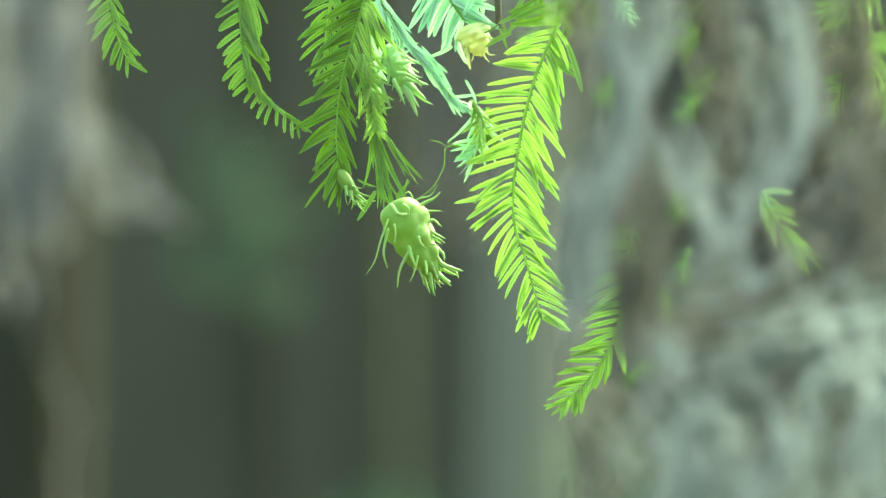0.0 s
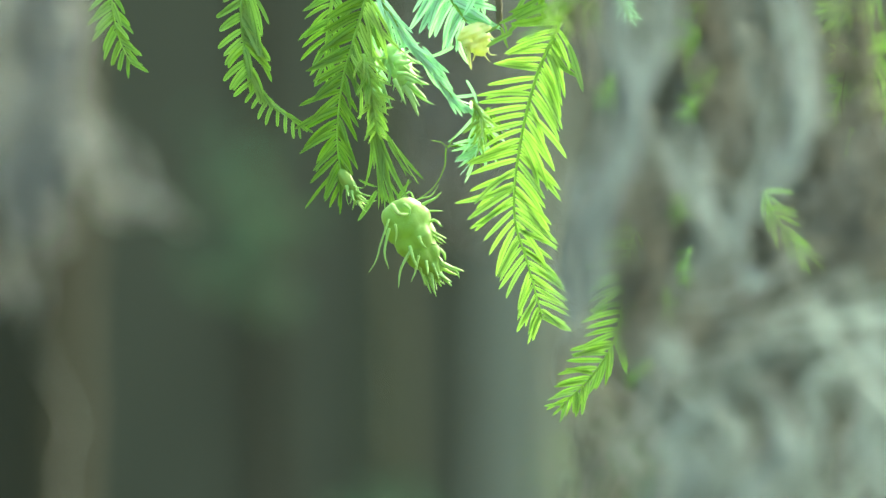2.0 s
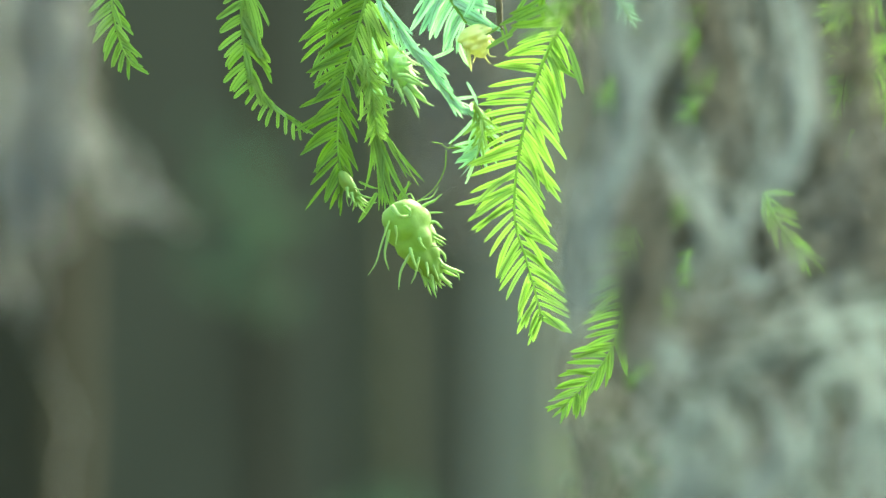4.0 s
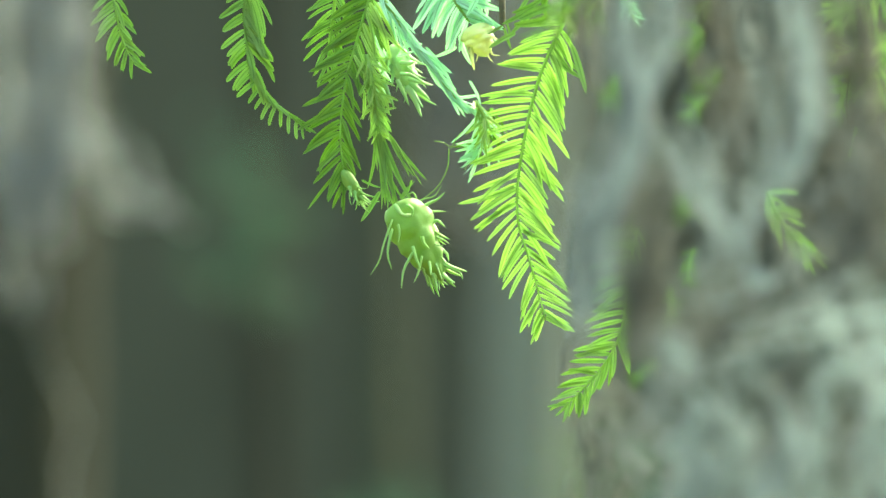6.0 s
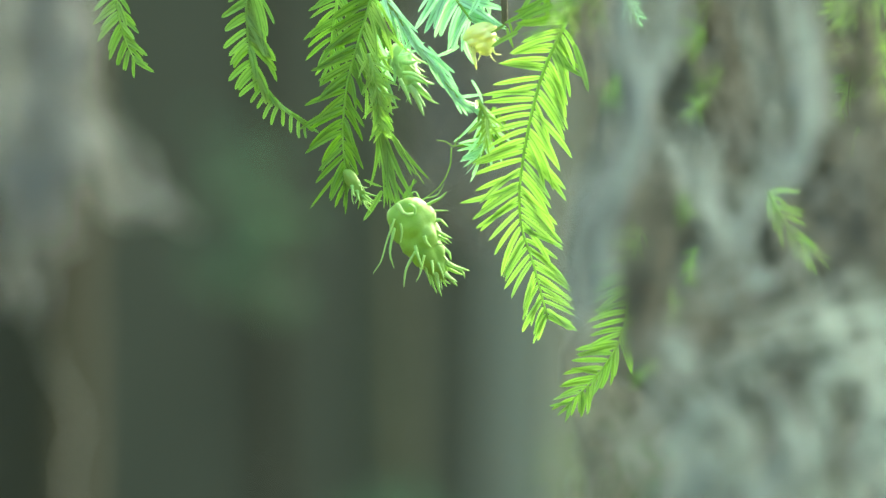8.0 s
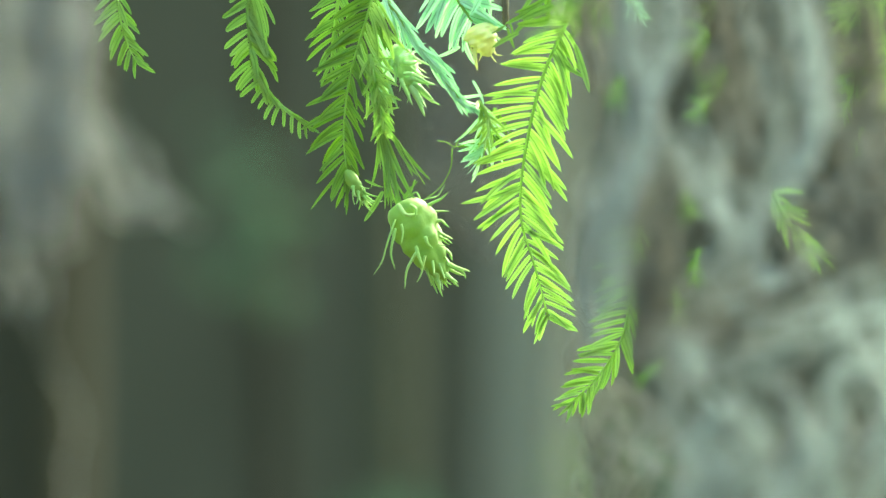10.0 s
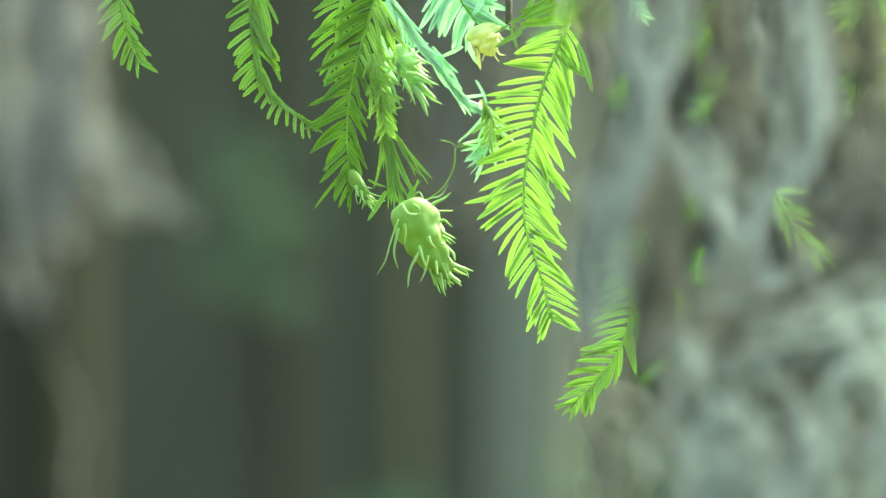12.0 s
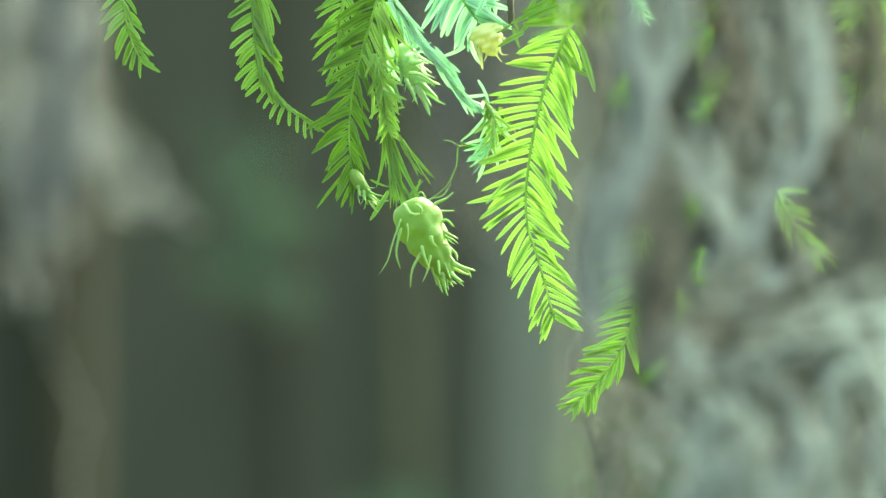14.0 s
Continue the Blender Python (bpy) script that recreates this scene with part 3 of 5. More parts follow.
    # long yellow-green leaves that hang over the pale gall
    tuft("long yellow-green cypress leaves hanging over the pale gall", (-0.0171, 1.1806, 1.7588),
         [((-0.0170, 1.1807, 1.7577), (-0.0099, 1.1797, 1.7466)), ((-0.0175, 1.1808, 1.7567), (-0.0112, 1.1799, 1.7448)), ((-0.0177, 1.1809, 1.7557), (-0.0132, 1.1809, 1.7442)), ((-0.0184, 1.1811, 1.7532), (-0.0147, 1.1812, 1.7408)), ((-0.0162, 1.1817, 1.7583), (-0.0103, 1.1814, 1.7498)), ((-0.0189, 1.1813, 1.7513), (-0.0158, 1.1811, 1.7418)),
          ((-0.0152, 1.1816, 1.7595), (-0.0093, 1.1813, 1.7513)), ((-0.0197, 1.1815, 1.7488), (-0.0169, 1.1813, 1.7395)), ((-0.0167, 1.1830, 1.7547), (-0.0123, 1.1827, 1.7469)), ((-0.0204, 1.1817, 1.7463), (-0.0162, 1.1815, 1.7373))], LEAF_BRIGHT, width=0.082)
    # crumpled, twisted leaves below them
    tuft("crumpled tuft of small twisted green leaves", (-0.0187, 1.1830, 1.7435),
         [((-0.0192, 1.1829, 1.7447), (-0.0152, 1.1812, 1.7405)), ((-0.0187, 1.1830, 1.7435), (-0.0142, 1.1805, 1.7374)), ((-0.0177, 1.1832, 1.7410), (-0.0131, 1.1818, 1.7346)), ((-0.0182, 1.1831, 1.7422), (-0.0158, 1.1807, 1.7355)), ((-0.0171, 1.1834, 1.7385), (-0.0125, 1.1820, 1.7316)), ((-0.0177, 1.1823, 1.7397), (-0.0152, 1.1810, 1.7318)),
          ((-0.0167, 1.1836, 1.7361), (-0.0117, 1.1822, 1.7294)), ((-0.0172, 1.1826, 1.7366), (-0.0147, 1.1813, 1.7288)), ((-0.0182, 1.1844, 1.7386), (-0.0177, 1.1840, 1.7321)), ((-0.0165, 1.1839, 1.7336), (-0.0132, 1.1824, 1.7277)), ((-0.0153, 1.1853, 1.7400), (-0.0113, 1.1838, 1.7346)), ((-0.0170, 1.1841, 1.7426), (-0.0137, 1.1824, 1.7384)),
          ((-0.0165, 1.1847, 1.7349), (-0.0160, 1.1843, 1.7286)), ((-0.0157, 1.1825, 1.7374), (-0.0142, 1.1809, 1.7328)), ((-0.0187, 1.1837, 1.7466), (-0.0150, 1.1821, 1.7426)), ((-0.0164, 1.1813, 1.7400), (-0.0177, 1.1806, 1.7360)), ((-0.0145, 1.1817, 1.7351), (-0.0162, 1.1810, 1.7313))], LEAF_BRIGHT, width=0.13)
    spray("twisted mass of small green leaves over the gall's stalk", [(-0.0177, 1.1807, 1.7462), (-0.0164, 1.1802, 1.7406), (-0.0154, 1.1808, 1.7345), (-0.0147, 1.1813, 1.7288)], 0.0050, 26,
          (45, 40, 35), (50, 45, 40), (1, 1.1, 1, 0.8), LEAF_BRIGHT, 0.13, loose=55)
    tuft("narrow leaf bundle drooping above the large gall", (-0.0159, 1.1871, 1.7308),
         [((-0.0160, 1.1871, 1.7308), (-0.0143, 1.1883, 1.7178)), ((-0.0155, 1.1871, 1.7312), (-0.0128, 1.1885, 1.7151)), ((-0.0150, 1.1871, 1.7307), (-0.0118, 1.1886, 1.7139)), ((-0.0158, 1.1871, 1.7305), (-0.0135, 1.1886, 1.7139)), ((-0.0143, 1.1872, 1.7300), (-0.0115, 1.1885, 1.7153)), ((-0.0146, 1.1872, 1.7302), (-0.0103, 1.1883, 1.7178)), ((-0.0153, 1.1873, 1.7290), (-0.0130, 1.1881, 1.7193)), ((-0.0138, 1.1871, 1.7307), (-0.0057, 1.1882, 1.7182)), ((-0.0133, 1.1872, 1.7295), (-0.0076, 1.1880, 1.7203)),
          ((-0.0125, 1.1873, 1.7282), (-0.0088, 1.1881, 1.7193)), ((-0.0163, 1.1872, 1.7300), (-0.0148, 1.1879, 1.7215)), ((-0.0115, 1.1874, 1.7277), (-0.0093, 1.1878, 1.7228)), ((-0.0143, 1.1879, 1.7215), (-0.0115, 1.1887, 1.7131)), ((-0.0138, 1.1880, 1.7203), (-0.0123, 1.1887, 1.7126)), ((-0.0148, 1.1879, 1.7220), (-0.0133, 1.1887, 1.7129)), ((-0.0148, 1.1871, 1.7307), (-0.0105, 1.1886, 1.7134)), ((-0.0143, 1.1873, 1.7290), (-0.0098, 1.1886, 1.7139)), ((-0.0153, 1.1874, 1.7277), (-0.0113, 1.1886, 1.7134)), ((-0.0138, 1.1876, 1.7255), (-0.0103, 1.1887, 1.7126)), ((-0.0133, 1.1879, 1.7215), (-0.0096, 1.1887, 1.7131))], LEAF_YOUNG, width=0.055)
    tuft("pair of narrow leaves beside the large gall", (-0.0148, 1.1883, 1.7172), [((-0.0148, 1.1883, 1.7168), (-0.0185, 1.1889, 1.7099)), ((-0.0188, 1.1881, 1.7193), (-0.0150, 1.1883, 1.7170)), ((-0.0103, 1.1885, 1.7151), (-0.0081, 1.1881, 1.7196))], LEAF_YOUNG, width=0.12)
    s["main"] = spray("bright yellow-green cypress spray, flat and feather-like", [(0.0258, 1.1851, 1.7538), (0.0233, 1.1855, 1.7490), (0.0206, 1.1861, 1.7426), (0.0186, 1.1867, 1.7358), (0.0171, 1.1873, 1.7290), (0.0159, 1.1879, 1.7215), (0.0154, 1.1885, 1.7153), (0.0158, 1.1890, 1.7091), (0.0178, 1.1896, 1.7029), (0.0199, 1.1902, 1.6955), (0.0217, 1.1908, 1.6886)],
                      0.0122, 41, (60, 66, 72, 70, 66, 58, 54, 52, 50), (62, 60, 57, 54, 51, 48, 44, 50, 52), (0.82, 0.95, 0.95, 0.98, 1.0, 0.95, 0.84, 0.72, 0.52), LEAF_BRIGHT, 0.108, loose=7, thick=0.00045, ratio=(0.9, 1.0, 1.08, 1.06, 1.06, 1.04, 1.0),
                      extra=[((0.0214, 1.1907, 1.6898), (0.0188, 1.1912, 1.6842), 0.2, -1), ((0.0217, 1.1908, 1.6893), (0.0285, 1.1909, 1.6871), 0.19, 1), ((0.0202, 1.1904, 1.6928), (0.0152, 1.1910, 1.6863), 0.16, -1), ((0.0213, 1.1906, 1.6908), (0.0268, 1.1909, 1.6871), 0.18, 1), ((0.0208, 1.1906, 1.6912), (0.0181, 1.1911, 1.6858), 0.18, -1), ((0.0152, 1.1883, 1.7178), (0.0028, 1.1887, 1.7127), 0.1, 1)])
    s["low"] = spray("green cypress spray tip hanging below hanging moss", [(0.0422, 1.1890, 1.7091), (0.0407, 1.1896, 1.7029), (0.0397, 1.1901, 1.6968), (0.0392, 1.1906, 1.6912), (0.0380, 1.1911, 1.6854), (0.0357, 1.1915, 1.6806), (0.0322, 1.1919, 1.6759), (0.0280, 1.1923, 1.6717), (0.0258, 1.1925, 1.6692)], 0.0092, 28,
                     (78, 76, 74, 70, 56, 48, 40), (40, 38, 34, 34, 38, 36), (0.85, 0.95, 0.95, 1, 0.95, 0.85, 0.55), LEAF_LIME, 0.14, loose=9, thick=0.0004, ratio=(0.55, 0.75, 0.8, 0.85, 0.8, 0.75),
                     extra=[((0.0270, 1.1924, 1.6705), (0.0239, 1.1927, 1.6673), 0.14, 1), ((0.0293, 1.1922, 1.6727), (0.0303, 1.1927, 1.6673), 0.2, 1), ((0.0305, 1.1921, 1.6740), (0.0315, 1.1926, 1.6678), 0.18, 1), ((0.0285, 1.1922, 1.6722), (0.0290, 1.1926, 1.6680), 0.2, 1)])
    s["veiled"] = spray("pale green cypress spray tip among grey moss", [(0.0677, 1.1446, 1.7125), (0.0689, 1.1448, 1.7094), (0.0711, 1.1452, 1.7056), (0.0737, 1.1455, 1.7023), (0.0768, 1.1457, 1.6992)], 0.0078, 8,
                        (36, 38, 40, 34), (40, 34, 28, 26), (0.75, 1, 1, 0.8), LEAF_LIME, 0.14, loose=6, ratio=(0.8, 0.85, 0.9, 0.9), extra=[((0.0680, 1.1446, 1.7123), (0.0741, 1.1465, 1.7132), 0.2, 1), ((0.0694, 1.1449, 1.7092), (0.0750, 1.1449, 1.7089), 0.15, 1)])
    s["fan"] = spray("pale blue-green cypress spray fanned out", [(-0.0008, 1.1843, 1.7630), (0.0013, 1.1846, 1.7593), (0.0031, 1.1849, 1.7565), (0.0049, 1.1851, 1.7540)], 0.0105, 12,
                     (66, 66, 60), (40, 34, 30), (1, 1.05, 0.95, 0.7), LEAF_PALE, 0.135, loose=7, extra=[((0.0004, 1.1845, 1.7612), (-0.0056, 1.1852, 1.7528), 0.13, -1), ((0.0036, 1.1849, 1.7557), (-0.0010, 1.1856, 1.7485), 0.16, -1), ((0.0068, 1.1806, 1.7594), (0.0049, 1.1790, 1.7542), 0.2, 1), ((0.0074, 1.1845, 1.7612), (0.0096, 1.1850, 1.7555), 0.2, 1), ((0.0066, 1.1845, 1.7612), (0.0079, 1.1850, 1.7550), 0.2, 1)])
    s["slip"] = spray("pale blue-green cypress shoot with leaves pressed to it", [(-0.0150, 1.1815, 1.7603), (-0.0115, 1.1810, 1.7545), (-0.0083, 1.1814, 1.7500), (-0.0047, 1.1818, 1.7458), (-0.0013, 1.1822, 1.7409), (0.0024, 1.1826, 1.7362), (0.0066, 1.1828, 1.7340)], 0.0078, 40,
                      (8, 9, 8), (11, 10, 9), (1.0, 1.05, 1.05, 0.8, 0.6), LEAF_PALE, 0.105, loose=18,
                      extra=[((-0.0047, 1.1816, 1.7480), (0.0046, 1.1824, 1.7389), 0.05, 1), ((0.0049, 1.1822, 1.7406), (0.0083, 1.1827, 1.7359), 0.1, 1), ((-0.0083, 1.1815, 1.7495), (-0.0103, 1.1818, 1.7453), 0.12, 1), ((-0.0033, 1.1819, 1.7443), (-0.0016, 1.1824, 1.7384), 0.1, -1), ((0.0021, 1.1826, 1.7369), (0.0073, 1.1825, 1.7372), 0.13, -1)])
    tuft("small pale leaves behind the yellow-green ones", (-0.0153, 1.1837, 1.7580),
         [((-0.0153, 1.1837, 1.7581), (-0.0115, 1.1833, 1.7518)), ((-0.0145, 1.1838, 1.7568), (-0.0110, 1.1833, 1.7510)), ((-0.0158, 1.1837, 1.7578), (-0.0138, 1.1832, 1.7530)), ((-0.0138, 1.1839, 1.7556), (-0.0118, 1.1834, 1.7508)), ((-0.0100, 1.1846, 1.7482), (-0.0053, 1.1835, 1.7493)), ((-0.0110, 1.1847, 1.7464), (-0.0066, 1.1837, 1.7468)),
          ((-0.0028, 1.1846, 1.7599), (-0.0071, 1.1843, 1.7516)), ((-0.0038, 1.1845, 1.7604), (-0.0071, 1.1839, 1.7559)), ((0.0021, 1.1895, 1.7490), (-0.0028, 1.1908, 1.7459)), ((0.0029, 1.1893, 1.7518), (0.0036, 1.1899, 1.7448)), ((-0.0166, 1.1903, 1.7519), (-0.0116, 1.1899, 1.7443)), ((-0.0178, 1.1905, 1.7494), (-0.0133, 1.1903, 1.7406)), ((-0.0158, 1.1906, 1.7482), (-0.0103, 1.1901, 1.7431)), ((-0.0183, 1.1909, 1.7444), (-0.0143, 1.1907, 1.7356)), ((-0.0168, 1.1910, 1.7432), (-0.0116, 1.1906, 1.7374))], LEAF_PALE, width=0.14)
    spray("tangled blue-green tuft of small cypress leaves", [(0.0079, 1.1957, 1.7354), (0.0084, 1.1961, 1.7312), (0.0077, 1.1975, 1.7273), (0.0062, 1.1977, 1.7246)], 0.0062, 17,
          (62, 55), (60, 50), (1, 1.1, 0.9), LEAF_PALE, 0.10, loose=45, extra=[((0.0079, 1.1964, 1.7277), (0.0019, 1.1965, 1.7272), 0.09, 1), ((0.0069, 1.1966, 1.7262), (0.0037, 1.1969, 1.7222), 0.1, 1), ((0.0072, 1.1958, 1.7349), (0.0022, 1.1964, 1.7274), 0.07, 1)])
    spray("dark green tangle of cypress leaves behind the bright spray", [(0.0100, 1.1997, 1.7366), (0.0092, 1.2001, 1.7316), (0.0072, 1.2016, 1.7265)], 0.0070, 12,
          (60, 45), (60, 45), (1, 1, 0.9), LEAF_GREEN, 0.10, loose=50)
    spray("lime green tuft of young cypress leaves", [(0.0061, 1.1806, 1.7360), (0.0076, 1.1808, 1.7337), (0.0086, 1.1811, 1.7305), (0.0078, 1.1814, 1.7271)], 0.0052, 12,
          (50, 40), (50, 40), (1, 1, 0.8), LEAF_BRIGHT, 0.14, loose=40)
    tuft("few long cypress leaves beside the bright spray", (0.0270, 1.1855, 1.7488), [((0.0273, 1.1816, 1.7485), (0.0311, 1.1805, 1.7377)), ((0.0239, 1.1854, 1.7500), (0.0285, 1.1862, 1.7419)), ((0.0230, 1.1855, 1.7488), (0.0280, 1.1861, 1.7428)), ((0.0223, 1.1857, 1.7473), (0.0288, 1.1863, 1.7401)), ((0.0230, 1.1714, 1.7495), (0.0255, 1.1717, 1.7466))], LEAF_YOUNG, width=0.105)
    tuft("yellow-green cypress shoot on the brown twig", (0.0133, 1.1832, 1.7523),
         [((0.0210, 1.1807, 1.7587), (0.0153, 1.1811, 1.7540)), ((0.0192, 1.1809, 1.7557), (0.0130, 1.1813, 1.7510)), ((0.0190, 1.1808, 1.7567), (0.0125, 1.1812, 1.7522)), ((0.0150, 1.1813, 1.7510), (0.0088, 1.1816, 1.7485)), ((0.0121, 1.1832, 1.7530), (0.0093, 1.1824, 1.7502)), ((0.0183, 1.1826, 1.7597), (0.0143, 1.1821, 1.7539)), ((0.0200, 1.1808, 1.7577), (0.0185, 1.1800, 1.7543)),
          ((0.0126, 1.1832, 1.7523), (0.0138, 1.1836, 1.7476)), ((0.0131, 1.1831, 1.7535), (0.0146, 1.1834, 1.7503)), ((0.0225, 1.1709, 1.7556), (0.0160, 1.1810, 1.7547)), ((0.0228, 1.1612, 1.7519), (0.0147, 1.1714, 1.7500)), ((0.0218, 1.1707, 1.7578), (0.0192, 1.1810, 1.7547)), ((0.0098, 1.1833, 1.7513), (0.0111, 1.1832, 1.7528))], LEAF_YOUNG, width=0.14)
    spray("olive green cypress leaves close to the lens", [(0.0270, 1.0515, 1.7431), (0.0248, 1.0518, 1.7398), (0.0222, 1.0619, 1.7389), (0.0192, 1.0820, 1.7392)], 0.0085, 10,
          (50, 45), (50, 40), (1, 1, 0.8), LEAF_YOUNG, 0.11, loose=30)
    spray("green cypress leaves at the top of the bright spray", [(0.0286, 1.0713, 1.7462), (0.0260, 1.0816, 1.7442), (0.0234, 1.0918, 1.7421), (0.0219, 1.1020, 1.7404)], 0.0090, 7,
          (60, 50), (60, 45), (1, 1, 0.8), LEAF_GREEN, 0.11, loose=30)
    # small shoots inside and behind the moss
    right = []

    def shoot(points, n, length, material=LEAF_GREEN, width=0.12):
        right.append(spray("green cypress shoot half hidden among grey moss", points, length, n, (50, 40), (50, 40), (1, 1, 0.8), material, width, loose=35))

    shoot([(0.0880, 1.1209, 1.7537), (0.0856, 1.1212, 1.7502), (0.0832, 1.1214, 1.7479), (0.0809, 1.1215, 1.7462)], 9, 0.0075, LEAF_BRIGHT, 0.13)
    shoot([(0.1043, 1.2896, 1.7755), (0.1016, 1.2901, 1.7701), (0.0983, 1.2904, 1.7669), (0.0967, 1.2906, 1.7647)], 8, 0.0080, LEAF_YOUNG)
    shoot([(0.0872, 1.1906, 1.7595), (0.0857, 1.1909, 1.7565), (0.0849, 1.1912, 1.7530)], 5, 0.0040)
    shoot([(0.0889, 1.1817, 1.7476), (0.0869, 1.1817, 1.7468), (0.0847, 1.1818, 1.7462)], 4, 0.0036, LEAF_BRIGHT)
    shoot([(0.1095, 1.3303, 1.7698), (0.1075, 1.3308, 1.7642), (0.1058, 1.3313, 1.7586), (0.1047, 1.3316, 1.7545)], 9, 0.0090, LEAF_BRIGHT)
    shoot([(0.0992, 1.2711, 1.7582), (0.0966, 1.2715, 1.7529), (0.0934, 1.2719, 1.7489)], 7, 0.0070, LEAF_YOUNG)
    shoot([(0.0909, 1.2221, 1.7443), (0.0893, 1.2224, 1.7405), (0.0881, 1.2227, 1.7372)], 6, 0.0040, LEAF_YOUNG)
    shoot([(0.0919, 1.2130, 1.7336), (0.0909, 1.2133, 1.7303), (0.0904, 1.2136, 1.7267)], 5, 0.0034)
    shoot([(0.1056, 1.2519, 1.7479), (0.1037, 1.2522, 1.7445), (0.1019, 1.2524, 1.7419)], 6, 0.0065, LEAF_YOUNG)
    shoot([(0.0696, 1.3707, 1.7662), (0.0667, 1.3710, 1.7634), (0.0639, 1.3711, 1.7619)], 6, 0.0055)
    shoot([(0.0652, 1.3515, 1.7568), (0.0624, 1.3517, 1.7545), (0.0593, 1.3519, 1.7520)], 8, 0.0050, LEAF_YOUNG, 0.12)
    shoot([(0.0662, 1.3897, 1.7788), (0.0633, 1.3899, 1.7765), (0.0611, 1.3902, 1.7730)], 6, 0.0070)
    shoot([(0.0619, 1.2699, 1.7715), (0.0606, 1.2701, 1.7691), (0.0590, 1.2702, 1.7675)], 4, 0.0050)
    shoot([(0.0438, 1.3907, 1.7672), (0.0426, 1.3911, 1.7634), (0.0417, 1.3914, 1.7599)], 6, 0.0052)
    shoot([(0.0392, 1.2302, 1.7661), (0.0412, 1.2305, 1.7630), (0.0425, 1.2307, 1.7604)], 7, 0.0040, LEAF_PALE)
    shoot([(0.0323, 1.1111, 1.7505), (0.0300, 1.1114, 1.7477), (0.0279, 1.1117, 1.7442)], 8, 0.0070)
    shoot([(0.0607, 1.4133, 1.7392), (0.0619, 1.4135, 1.7363), (0.0628, 1.4139, 1.7322)], 4, 0.0060)
    shoot([(0.0591, 1.2951, 1.7134), (0.0580, 1.2954, 1.7094), (0.0577, 1.2958, 1.7053)], 7, 0.0045)
    shoot([(0.0561, 1.3756, 1.7104), (0.0567, 1.3761, 1.7054), (0.0564, 1.3766, 1.6997)], 5, 0.0045)
    shoot([(0.0548, 1.4172, 1.6944), (0.0524, 1.4173, 1.6927), (0.0488, 1.4176, 1.6897)], 5, 0.0045)
    shoot([(0.0473, 1.3939, 1.7309), (0.0458, 1.3942, 1.7272), (0.0444, 1.3945, 1.7239)], 6, 0.0065)
    right.append(stem_thing("cypress_twig", "thin brown cypress twig among grey moss",
                            [([(0.0989, 1.1894, 1.7732), (0.0917, 1.1848, 1.7575), (0.0895, 1.1853, 1.7513), (0.0882, 1.1861, 1.7426), (0.0875, 1.1868, 1.7352), (0.0885, 1.1875, 1.7265)], 0.0003, 0.00012), ([(0.0850, 1.1857, 1.7469), (0.0872, 1.1858, 1.7459), (0.0897, 1.1859, 1.7447)], 0.00022, 0.00022), ([(0.0832, 1.1860, 1.7436), (0.0840, 1.1861, 1.7421), (0.0846, 1.1862, 1.7411)], 0.00012, 0.0001),
                             ([(0.0832, 1.1851, 1.7538), (0.0842, 1.1853, 1.7520), (0.0855, 1.1854, 1.7505)], 0.0002, 0.0001), ([(0.0795, 1.1869, 1.7329), (0.0827, 1.1870, 1.7327), (0.0870, 1.1870, 1.7324)], 0.00015, 0.0001), ([(0.0937, 1.1871, 1.7307), (0.0947, 1.1873, 1.7290), (0.0957, 1.1874, 1.7277)], 0.0002, 0.0001)], TWIG_WOOD, (0.0989, 1.1894, 1.7732)))
    s["right"] = right
